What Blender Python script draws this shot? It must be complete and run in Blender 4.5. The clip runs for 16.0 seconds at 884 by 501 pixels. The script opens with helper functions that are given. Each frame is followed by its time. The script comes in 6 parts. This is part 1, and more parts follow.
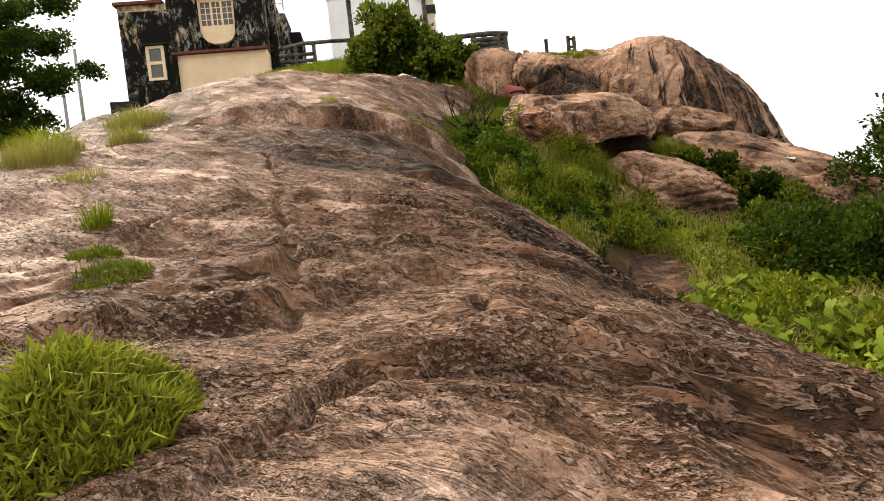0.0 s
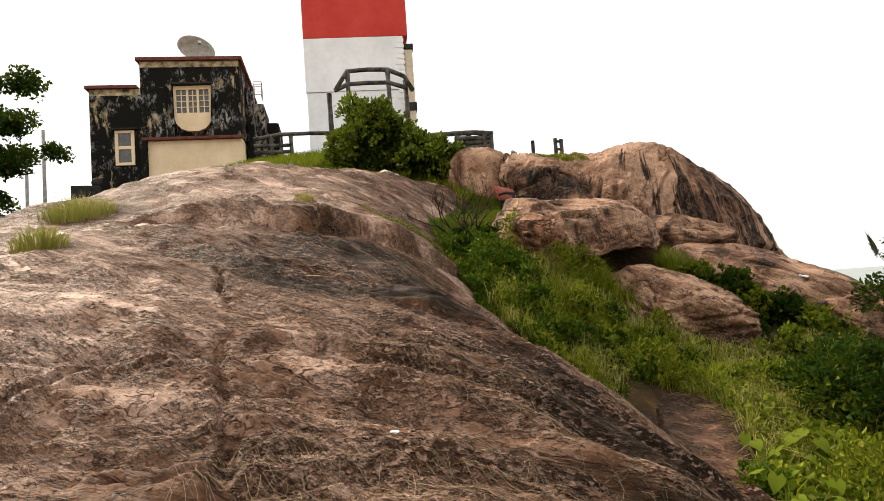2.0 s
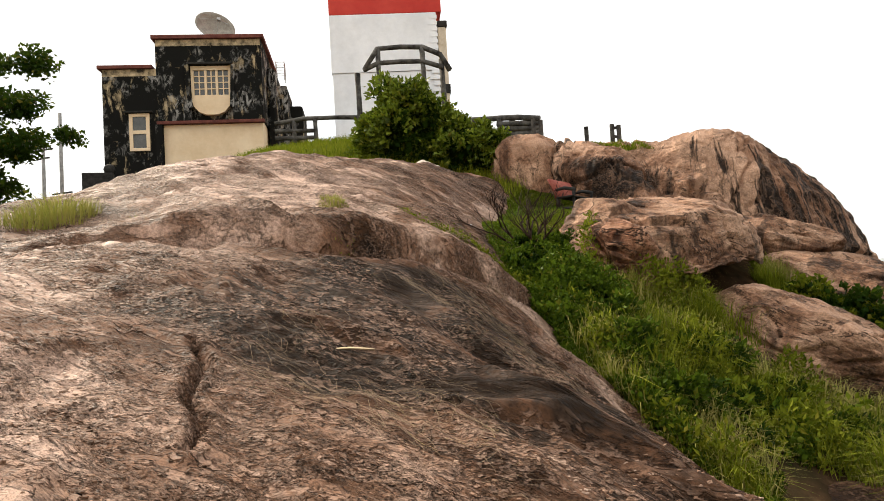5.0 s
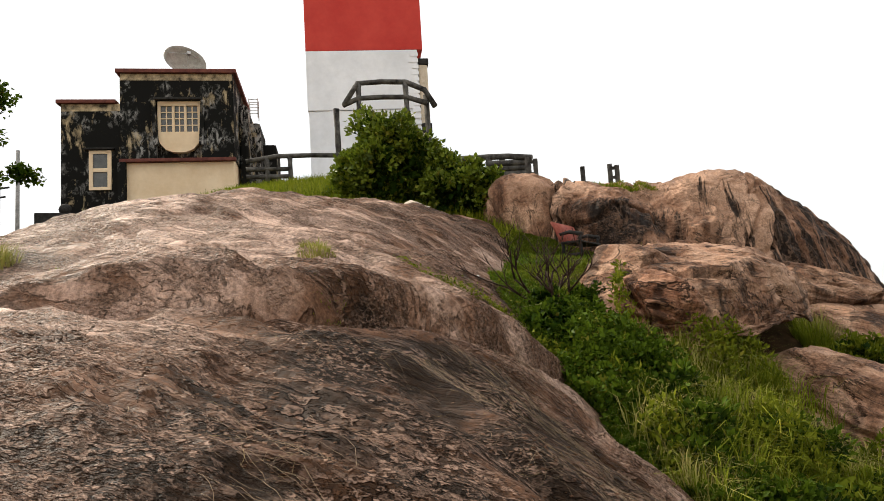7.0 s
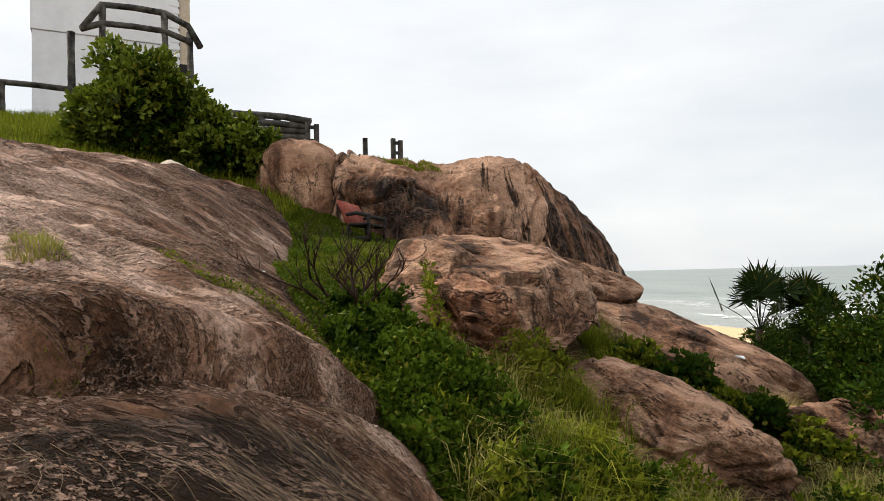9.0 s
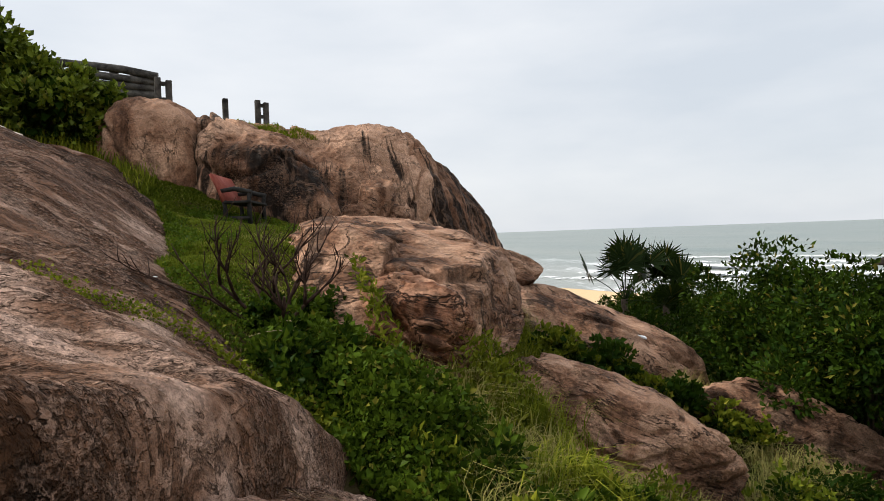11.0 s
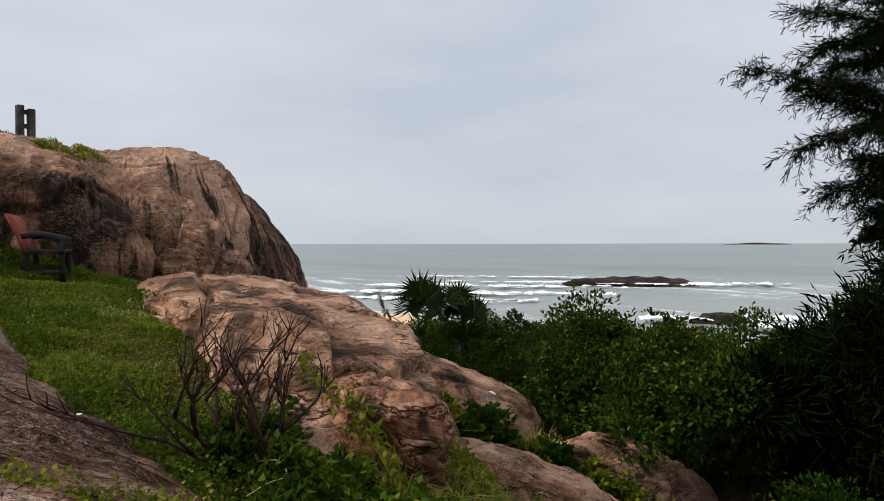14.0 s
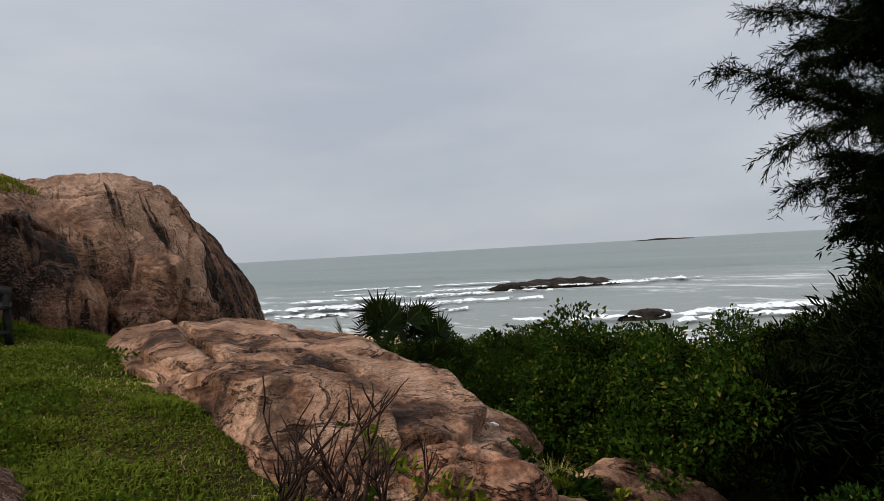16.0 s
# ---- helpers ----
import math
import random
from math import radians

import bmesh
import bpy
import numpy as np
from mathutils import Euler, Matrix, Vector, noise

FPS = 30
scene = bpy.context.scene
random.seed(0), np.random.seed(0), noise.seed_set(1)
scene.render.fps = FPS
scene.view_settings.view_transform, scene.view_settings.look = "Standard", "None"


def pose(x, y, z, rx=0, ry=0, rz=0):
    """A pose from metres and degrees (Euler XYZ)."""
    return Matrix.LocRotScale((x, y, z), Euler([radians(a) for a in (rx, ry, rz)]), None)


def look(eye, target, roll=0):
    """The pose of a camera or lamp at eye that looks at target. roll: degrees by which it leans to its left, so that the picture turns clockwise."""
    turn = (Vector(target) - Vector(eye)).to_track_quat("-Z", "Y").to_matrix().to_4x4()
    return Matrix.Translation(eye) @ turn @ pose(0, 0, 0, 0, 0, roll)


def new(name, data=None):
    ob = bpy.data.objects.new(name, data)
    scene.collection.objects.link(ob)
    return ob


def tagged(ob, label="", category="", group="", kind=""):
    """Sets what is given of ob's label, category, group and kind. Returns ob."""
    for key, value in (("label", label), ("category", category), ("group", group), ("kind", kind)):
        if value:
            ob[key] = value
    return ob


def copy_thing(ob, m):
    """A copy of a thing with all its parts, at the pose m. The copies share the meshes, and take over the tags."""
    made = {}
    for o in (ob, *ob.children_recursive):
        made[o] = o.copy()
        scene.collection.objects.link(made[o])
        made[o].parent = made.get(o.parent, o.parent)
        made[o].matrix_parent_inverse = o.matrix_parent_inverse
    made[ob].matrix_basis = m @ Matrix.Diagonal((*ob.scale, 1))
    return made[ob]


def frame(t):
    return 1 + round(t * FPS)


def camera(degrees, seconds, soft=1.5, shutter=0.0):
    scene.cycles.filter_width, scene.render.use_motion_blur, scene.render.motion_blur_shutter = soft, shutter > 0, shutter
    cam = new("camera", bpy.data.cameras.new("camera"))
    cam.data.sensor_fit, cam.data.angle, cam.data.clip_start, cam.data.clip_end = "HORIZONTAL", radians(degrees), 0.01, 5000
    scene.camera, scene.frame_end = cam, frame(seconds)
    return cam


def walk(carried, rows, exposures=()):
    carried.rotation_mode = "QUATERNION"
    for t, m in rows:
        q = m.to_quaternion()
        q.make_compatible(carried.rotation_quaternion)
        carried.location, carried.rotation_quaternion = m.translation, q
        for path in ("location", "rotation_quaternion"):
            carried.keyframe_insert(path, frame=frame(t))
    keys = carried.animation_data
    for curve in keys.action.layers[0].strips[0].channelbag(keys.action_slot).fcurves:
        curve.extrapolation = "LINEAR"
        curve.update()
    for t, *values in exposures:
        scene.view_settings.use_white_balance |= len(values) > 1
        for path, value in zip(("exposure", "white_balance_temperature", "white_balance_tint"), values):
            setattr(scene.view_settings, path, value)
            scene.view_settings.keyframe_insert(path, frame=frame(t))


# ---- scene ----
cam = camera(66.9, 16.0, 0.75)
PATH = [
    (0, (5.178, -0.044, 7.034), (4.343, 2.031, 6.889), -5.9),
    (0.5, (4.910, 0.394, 7.147), (4.268, 2.540, 7.161), -4.7),
    (1, (4.600, 0.851, 7.336), (3.796, 2.941, 7.426), -3.1),
    (1.5, (4.301, 1.325, 7.451), (3.585, 3.443, 7.590), -2.6),
    (2, (4.169, 1.718, 7.540), (3.454, 3.835, 7.693), -4.1),
    (2.5, (4.051, 2.276, 7.588), (3.251, 4.365, 7.716), -3.2),
    (3, (3.728, 2.855, 7.662), (3.097, 5.001, 7.775), -2.6),
    (3.5, (3.554, 3.242, 7.803), (2.967, 5.404, 7.743), -5.4),
    (4, (3.307, 3.718, 8.034), (2.648, 5.859, 7.987), -4.7),
    (4.5, (2.947, 3.991, 8.152), (2.096, 6.061, 8.215), -2.7),
    (4.8, (2.767, 4.148, 8.235), (2.048, 6.269, 8.242), -3.1),
    (5, (2.647, 4.252, 8.290), (1.857, 6.345, 8.399), -3.4),
    (5.2, (2.563, 4.381, 8.297), (1.674, 6.420, 8.568), -3.5),
    (7.3, (1.374, 6.171, 8.808), (0.712, 8.298, 9.036), -3.6),
    (7.5, (1.292, 6.257, 8.920), (0.674, 8.403, 9.092), -3.4),
    (8, (0.977, 6.737, 8.976), (0.847, 8.968, 9.128), 0.8),
    (8.5, (0.777, 7.222, 9.210), (0.775, 9.462, 9.202), -1.1),
    (9, (0.640, 7.532, 9.277), (0.741, 9.769, 9.356), -1.4),
    (9.2, (0.584, 7.843, 9.369), (0.913, 10.059, 9.359), -1.6),
    (11.5, (-0.828, 9.444, 9.839), (-0.083, 11.556, 9.796), -0.1),
    (12, (-1.303, 9.923, 10.039), (-0.348, 11.947, 10.133), 0.8),
    (12.5, (-1.711, 10.241, 10.107), (-0.623, 12.199, 10.098), -2.4),
    (13, (-1.859, 10.681, 10.351), (-0.674, 12.582, 10.406), 0.2),
    (13.5, (-2.182, 10.798, 10.494), (-0.848, 12.597, 10.431), -1.2),
    (14, (-2.284, 11.119, 10.557), (-0.858, 12.846, 10.530), -0.1),
    (14.5, (-2.317, 11.549, 10.631), (-0.913, 13.278, 10.390), 0.1),
    (15, (-2.420, 11.859, 10.695), (-0.916, 13.515, 10.587), 0.4),
    (15.5, (-2.518, 12.257, 10.780), (-0.914, 13.821, 10.800), -0.8),
    (16, (-2.541, 12.921, 10.827), (-0.916, 14.464, 10.825), -3.3),
]
EXPOSURES = [(0, 1.2, 7550, 9), (1.0, 1.15, 7550, 9), (1.5, 0.92, 7520, 9), (2.0, 0.98, 7500, 9), (2.5, 0.80, 7500, 9), (3.0, 0.92, 7500, 9), (3.6, 1.2, 7500, 9), (4.6, 1.1, 7450, 9), (5.2, 1.0, 7400, 9), (7.5, 0.8, 7200, 9), (9.2, 0.6, 7000, 9), (11.5, 0.3, 6700, 9), (12.5, -0.18, 6600, 9),
             (13.0, -0.02, 6500, 10), (13.5, -0.26, 6500, 10), (14.0, 0.12, 6500, 10), (14.5, 0.06, 6500, 10), (15.0, 0.30, 6500, 10), (15.5, -0.08, 6500, 10), (16, -0.18, 6500, 10)]
walk(cam, [(t, look(e, g, r)) for t, e, g, r in PATH], EXPOSURES)


# ---- world, sun ----
def make_world():
    w = bpy.data.worlds.new("overcast_sky")
    w.use_nodes = True
    n, l = w.node_tree.nodes, w.node_tree.links
    n.clear()
    sky = n.new("ShaderNodeTexSky")
    sky.sky_type, sky.sun_disc = "NISHITA", False
    sky.sun_elevation, sky.sun_rotation = radians(37), radians(297)
    dim = n.new("ShaderNodeMix")
    dim.data_type, dim.blend_type = "RGBA", "MULTIPLY"
    dim.inputs[0].default_value = 1.0
    dim.inputs[7].default_value = (0.09, 0.09, 0.09, 1)
    l.new(sky.outputs[0], dim.inputs[6])
    co = n.new("ShaderNodeTexCoord")
    mp = n.new("ShaderNodeMapping")
    mp.inputs["Scale"].default_value = (1.0, 1.0, 3.5)
    l.new(co.outputs["Generated"], mp.inputs[0])
    no = n.new("ShaderNodeTexNoise")
    no.inputs["Scale"].default_value, no.inputs["Detail"].default_value = 2.2, 6
    l.new(mp.outputs[0], no.inputs[0])
    ra = n.new("ShaderNodeValToRGB")
    ra.color_ramp.elements[0].position, ra.color_ramp.elements[0].color = 0.3, (0.60, 0.66, 0.75, 1)
    ra.color_ramp.elements[1].position, ra.color_ramp.elements[1].color = 0.72, (0.80, 0.83, 0.89, 1)
    l.new(no.outputs[0], ra.inputs[0])
    mx = n.new("ShaderNodeMix")
    mx.data_type = "RGBA"
    mx.inputs[0].default_value = 0.9
    l.new(dim.outputs[2], mx.inputs[6])
    l.new(ra.outputs[0], mx.inputs[7])
    up = n.new("ShaderNodeSeparateXYZ")
    l.new(co.outputs["Generated"], up.inputs[0])
    rise = n.new("ShaderNodeValToRGB")  # an overcast sky is brightest overhead
    rise.color_ramp.elements[0].position, rise.color_ramp.elements[0].color = 0.0, (0.50, 0.50, 0.50, 1)
    rise.color_ramp.elements[1].position, rise.color_ramp.elements[1].color = 1.0, (1.0, 1.0, 1.0, 1)
    mid = rise.color_ramp.elements.new(0.40)
    mid.color = (0.54, 0.54, 0.54, 1)
    l.new(up.outputs[2], rise.inputs[0])
    both = n.new("ShaderNodeMix")
    both.data_type, both.blend_type = "RGBA", "MULTIPLY"
    both.inputs[0].default_value = 1.0
    l.new(mx.outputs[2], both.inputs[6])
    l.new(rise.outputs[0], both.inputs[7])
    bg = n.new("ShaderNodeBackground")
    bg.inputs[1].default_value = 1.66
    out = n.new("ShaderNodeOutputWorld")
    l.new(both.outputs[2], bg.inputs[0])
    l.new(bg.outputs[0], out.inputs[0])
    scene.world = w


make_world()
sun = new("sun", bpy.data.lights.new("sun", "SUN"))
sun.data.energy, sun.data.angle, sun.data.color = 3.4, radians(9), (1.0, 0.95, 0.88)
sun.matrix_world = look((0, 0, 60), (72, -36, 0))


# ---- numeric helpers ----
def lattice(ix, iy, iz, seed):
    h = (ix * 73856093) ^ (iy * 19349663) ^ (iz * 83492791) ^ (seed * 2654435761 & 0x7FFFFFFF)
    h = (h ^ (h >> 13)) * 1274126177 & 0x7FFFFFFF
    return ((h ^ (h >> 16)) & 0xFFFF) / 32767.5 - 1.0


def vnoise(p, seed=0):
    """Smooth value noise in -1..1 at the rows of p."""
    i = np.floor(p).astype(np.int64)
    f = p - i
    f = f * f * (3 - 2 * f)
    r = 0
    for dx in (0, 1):
        wx = f[:, 0] if dx else 1 - f[:, 0]
        for dy in (0, 1):
            wy = f[:, 1] if dy else 1 - f[:, 1]
            for dz in (0, 1):
                wz = f[:, 2] if dz else 1 - f[:, 2]
                r = r + wx * wy * wz * lattice(i[:, 0] + dx, i[:, 1] + dy, i[:, 2] + dz, seed)
    return r


def fbm(p, octaves=4, seed=0, gain=0.5):
    r, a = 0, 1.0
    for k in range(octaves):
        r = r + a * vnoise(p * 2 ** k + 17.3 * k, seed + k)
        a *= gain
    return r


def ramp01(v, a, b):
    t = np.clip((v - a) / (b - a), 0, 1)
    return t * t * (3 - 2 * t)


def spline_weights(u, n):
    u = np.clip(u, 0, n - 1)
    i = np.minimum(u.astype(int), n - 2)
    f = u - i
    return i, ((1 - f) ** 3 / 6, (3 * f ** 3 - 6 * f ** 2 + 4) / 6, (-3 * f ** 3 + 3 * f ** 2 + 3 * f + 1) / 6, f ** 3 / 6)


def cage_height(x, y, xs, ys, cage):
    """The height of a smooth sheet over a coarse cage of heights."""
    c = np.pad(np.array(cage, float), 1, mode="edge")
    c[0], c[-1] = 2 * c[1] - c[2], 2 * c[-2] - c[-3]
    c[:, 0], c[:, -1] = 2 * c[:, 1] - c[:, 2], 2 * c[:, -2] - c[:, -3]
    i, wx = spline_weights(np.interp(x, xs, np.arange(len(xs))), len(xs))
    j, wy = spline_weights(np.interp(y, ys, np.arange(len(ys))), len(ys))
    return sum(wx[a] * wy[b] * c[i + a, j + b] for a in range(4) for b in range(4))


def mesh_object(name, verts, faces, material, smooth=True, parent=None, label=""):
    me = bpy.data.meshes.new(name)
    me.from_pydata(verts if isinstance(verts, list) else verts.tolist(), [], faces if isinstance(faces, list) else faces.tolist())
    me.validate()
    for m in (material if isinstance(material, (list, tuple)) else [material]):
        me.materials.append(m)
    if smooth:
        me.polygons.foreach_set("use_smooth", [True] * len(me.polygons))
    ob = new(name, me)
    if parent:
        ob.parent = parent
    if label:
        tagged(ob, label)
    return ob


def sheet(name, gx, gy, z, material):
    nx, ny = len(gx), len(gy)
    X, Y = np.meshgrid(gx, gy, indexing="ij")
    v = np.stack([X.ravel(), Y.ravel(), z.ravel()], 1)
    i = np.arange(nx * ny).reshape(nx, ny)
    f = np.stack([i[:-1, :-1], i[1:, :-1], i[1:, 1:], i[:-1, 1:]], -1).reshape(-1, 4)
    return mesh_object(name, v, f, material)


def part(name, bm, material, parent=None, label="", smooth=False):
    me = bpy.data.meshes.new(name)
    bm.normal_update()
    bm.to_mesh(me)
    bm.free()
    me.materials.append(material)
    if smooth:
        me.polygons.foreach_set("use_smooth", [True] * len(me.polygons))
    ob = new(name, me)
    if parent:
        ob.parent = parent
    if label:
        tagged(ob, label)
    return ob


def thing(name, m, label, category, group="", kind=""):
    ob = new(name)
    ob.matrix_basis = m
    ob.empty_display_size = 0.1
    return tagged(ob, label, category, group, kind)


def box(bm, x0, y0, z0, x1, y1, z1, bevel=0.0, m=None):
    r = bmesh.ops.create_cube(bm, size=1.0)
    vs = r["verts"]
    for v in vs:
        v.co = Vector(((x0 + x1) / 2 + v.co.x * (x1 - x0), (y0 + y1) / 2 + v.co.y * (y1 - y0), (z0 + z1) / 2 + v.co.z * (z1 - z0)))
        if m:
            v.co = m @ v.co
    if bevel:
        es = list({e for v in vs for e in v.link_edges})
        bmesh.ops.bevel(bm, geom=es, offset=bevel, segments=2, profile=0.6, affect="EDGES")
    return bm


def tube(bm, pts, radii, sides=8, wobble=0.0, seed=0):
    """A tapered, slightly uneven round bar along points."""
    rnd = random.Random(seed)
    rings = []
    for k, p in enumerate(pts):
        a = Vector(pts[max(k - 1, 0)])
        b = Vector(pts[min(k + 1, len(pts) - 1)])
        q = (b - a).to_track_quat("Z", "Y")
        r = radii[k] if isinstance(radii, (list, tuple)) else radii
        ring = []
        for s in range(sides):
            w = r * (1 + wobble * rnd.uniform(-1, 1))
            ang = 2 * math.pi * s / sides
            ring.append(bm.verts.new(Vector(p) + q @ Vector((w * math.cos(ang), w * math.sin(ang), 0))))
        rings.append(ring)
    for r0, r1 in zip(rings, rings[1:]):
        for s in range(sides):
            bm.faces.new((r0[s], r0[(s + 1) % sides], r1[(s + 1) % sides], r1[s]))
    bm.faces.new(rings[0][::-1])
    bm.faces.new(rings[-1])
    return bm


# ---- materials ----
class Nodes:
    """A short hand for node materials."""

    def __init__(self, name):
        self.mat = bpy.data.materials.new(name)
        self.mat.use_nodes = True
        self.t = self.mat.node_tree
        self.bsdf = self.t.nodes["Principled BSDF"]
        self.co = self.t.nodes.new("ShaderNodeTexCoord").outputs["Object"]

    def put(self, socket, v):
        if isinstance(v, (int, float)):
            socket.default_value = v
        elif isinstance(v, (tuple, list)):
            socket.default_value = (*v, 1) if len(v) == 3 and socket.type == "RGBA" else v
        else:
            self.t.links.new(v, socket)

    def space(self, scale=(1, 1, 1), rot=(0, 0, 0)):
        m = self.t.nodes.new("ShaderNodeMapping")
        m.inputs["Scale"].default_value = scale
        m.inputs["Rotation"].default_value = [radians(a) for a in rot]
        self.t.links.new(self.co, m.inputs[0])
        return m.outputs[0]

    def noise(self, scale, detail=5, rough=0.55, co=None, distort=0.0):
        n = self.t.nodes.new("ShaderNodeTexNoise")
        n.inputs["Scale"].default_value, n.inputs["Detail"].default_value = scale, detail
        n.inputs["Roughness"].default_value, n.inputs["Distortion"].default_value = rough, distort
        self.t.links.new(co or self.co, n.inputs[0])
        return n.outputs[0]

    def cells(self, scale, co=None, feature="DISTANCE_TO_EDGE"):
        n = self.t.nodes.new("ShaderNodeTexVoronoi")
        n.feature = feature
        n.inputs["Scale"].default_value = scale
        self.t.links.new(co or self.co, n.inputs[0])
        return n.outputs[0]

    def ramp(self, v, *stops):
        n = self.t.nodes.new("ShaderNodeValToRGB")
        e = n.color_ramp.elements
        while len(e) < len(stops):
            e.new(0.5)
        for k, (p, c) in enumerate(stops):
            e[k].position = p
            e[k].color = (c, c, c, 1) if isinstance(c, (int, float)) else (*c, 1)
        self.t.links.new(v, n.inputs[0])
        return n.outputs[0]

    def mix(self, f, a, b, kind="MIX"):
        n = self.t.nodes.new("ShaderNodeMix")
        n.data_type, n.blend_type = "RGBA", kind
        self.put(n.inputs[0], f)
        self.put(n.inputs[6], a)
        self.put(n.inputs[7], b)
        return n.outputs[2]

    def maths(self, kind, a, b=0.0):
        n = self.t.nodes.new("ShaderNodeMath")
        n.operation = kind
        self.put(n.inputs[0], a)
        self.put(n.inputs[1], b)
        return n.outputs[0]

    def bump(self, h, strength=0.5, distance=0.02, below=None):
        n = self.t.nodes.new("ShaderNodeBump")
        n.inputs["Strength"].default_value, n.inputs["Distance"].default_value = strength, distance
        self.put(n.inputs["Height"], h)
        if below:
            self.t.links.new(below, n.inputs["Normal"])
        return n.outputs[0]

    def end(self, color, rough=0.8, normal=None, metal=0.0, spec=0.4):
        self.put(self.bsdf.inputs["Base Color"], color)
        self.put(self.bsdf.inputs["Roughness"], rough)
        self.put(self.bsdf.inputs["Metallic"], metal)
        self.put(self.bsdf.inputs["Specular IOR Level"], spec)
        if normal:
            self.t.links.new(normal, self.bsdf.inputs["Normal"])
        return self.mat


DARK, BLACK = (0.040, 0.0235, 0.0155), (0.011, 0.008, 0.006)
DOME_TONES = ((0.021, 0.0117, 0.0066), (0.076, 0.0355, 0.0185), (0.182, 0.095, 0.058), (0.45, 0.298, 0.224))
STONE_TONES = ((0.026, 0.0140, 0.0085), (0.098, 0.047, 0.027), (0.250, 0.128, 0.076), (0.46, 0.275, 0.180))


def rock_material(name, tones, lean=0.0, marks=(), patch=0.33, sweep=(0.4, 4.0, 1.5), turn=8, sweep_amount=0.8, runs=None, run_amount=0.0, run_at=0.47, crust=0.5, crust_scale=11.0, relief=1.0, fan=0.0, sheen=0.05):
    """Granite: weathering in large patches, layers that sweep along, rain streaks, a flaking crust and grit."""
    n = Nodes(name)
    big = n.noise(patch, 5, 0.60, distort=0.7)
    mid = n.noise(2.3, 6, 0.62, distort=0.3)
    fine = n.noise(24, 4, 0.66)
    grit = n.noise(120, 2, 0.6)
    sw = n.noise(1.0, 7, 0.62, n.space(sweep, (0, 0, turn)), 0.7)
    weather = n.maths("ADD", n.maths("MULTIPLY", big, 0.70), n.maths("MULTIPLY", sw, 0.30))
    weather = n.maths("ADD", weather, n.maths("MULTIPLY", mid, 0.22))
    weather = n.maths("ADD", weather, lean)
    mark_sum = None
    for x, y, z, r, amount in marks:  # worn pale slabs (positive); old growth, darker flanks and painted recess shade (negative)
        far = n.t.nodes.new("ShaderNodeVectorMath")
        far.operation = "DISTANCE"
        n.t.links.new(n.co, far.inputs[0])
        far.inputs[1].default_value = (x, y, z)
        near = n.ramp(n.maths("MULTIPLY", n.maths("ADD", far.outputs["Value"], n.maths("MULTIPLY", mid, 0.9 * r)), 0.5 / r), (0.45, 1.0), (0.95, 0.0))
        weather = n.maths("ADD", weather, n.maths("MULTIPLY", near, amount))
        more = n.maths("MULTIPLY", near, amount)
        mark_sum = n.maths("ADD", mark_sum, more) if mark_sum else more
    c = n.ramp(weather, (0.50, tones[0]), (0.575, tones[1]), (0.65, tones[2]), (0.74, tones[3]))
    c = n.mix(1.0, c, n.ramp(fine, (0.34, 0.60), (0.50, 1.0), (0.66, 1.38)), "MULTIPLY")
    if run_amount:
        if fan:  # streaks run down from the summit on all sides
            flat = n.t.nodes.new("ShaderNodeVectorMath")
            flat.operation = "NORMALIZE"
            n.t.links.new(n.space((1, 1, 0)), flat.inputs[0])
            way = n.t.nodes.new("ShaderNodeVectorMath")
            way.operation = "MULTIPLY_ADD"
            n.t.links.new(flat.outputs[0], way.inputs[0])
            way.inputs[1].default_value = (fan, fan, 0)
            n.t.links.new(n.space(runs), way.inputs[2])
            run = n.noise(1.25, 5, 0.60, way.outputs[0], 0.1)
        else:
            run = n.noise(1.25, 4, 0.55, n.space(runs), 0.15)
        wet = n.maths("ADD", run, mark_sum) if mark_sum else run
        c = n.mix(n.maths("MULTIPLY", n.ramp(wet, (run_at - 0.06, 1.0), (run_at, 0.0)), run_amount), c, BLACK)
        c = n.mix(n.maths("MULTIPLY", n.ramp(wet, (run_at + 0.09, 0.0), (run_at + 0.17, 1.0)), 0.45), c, tones[3])
    # black split with a pale lip: ledge light and shade embossed in colour
    gate = n.ramp(mid, (0.40, 0.0), (0.54, 1.0))
    split = n.maths("MULTIPLY", n.ramp(sw, (0.484, 0.0), (0.496, 1.0), (0.504, 1.0), (0.516, 0.0)), gate)
    c = n.mix(n.maths("MULTIPLY", split, sweep_amount), c, BLACK)
    rim = n.maths("MULTIPLY", n.ramp(sw, (0.514, 0.0), (0.528, 1.0), (0.56, 0.0)), gate)
    c = n.mix(n.maths("MULTIPLY", rim, 0.40 * sweep_amount), c, tones[3])
    nb = n.bump(mid, 0.6, 0.08)
    nb = n.bump(n.ramp(sw, (0.30, 0.0), (0.49, 0.55), (0.515, 0.85), (0.7, 1.0)), 0.8 * relief, 0.09, nb)
    for k, size in enumerate((crust_scale, crust_scale * 2.2)):
        flake = n.noise(size, 3, 0.60, n.space((0.55, 1.0, 1.0), (0, 0, turn + 25 * k)), 0.25)
        where = n.maths("MULTIPLY", n.ramp(n.noise(0.9 + 0.5 * k, 3, 0.6), (0.44, 0.0), (0.56, 1.0)), crust)
        # pale edge over black foot: flake relief's light and shade put into colour
        pale = n.maths("MULTIPLY", n.ramp(flake, (0.545, 0.0), (0.57, 1.0), (0.61, 1.0), (0.66, 0.0)), where)
        gap = n.maths("MULTIPLY", n.ramp(flake, (0.49, 0.0), (0.515, 1.0), (0.53, 1.0), (0.545, 0.0)), where)
        c = n.mix(n.maths("MULTIPLY", pale, 0.5), c, n.mix(0.55, tones[2], tones[3]))
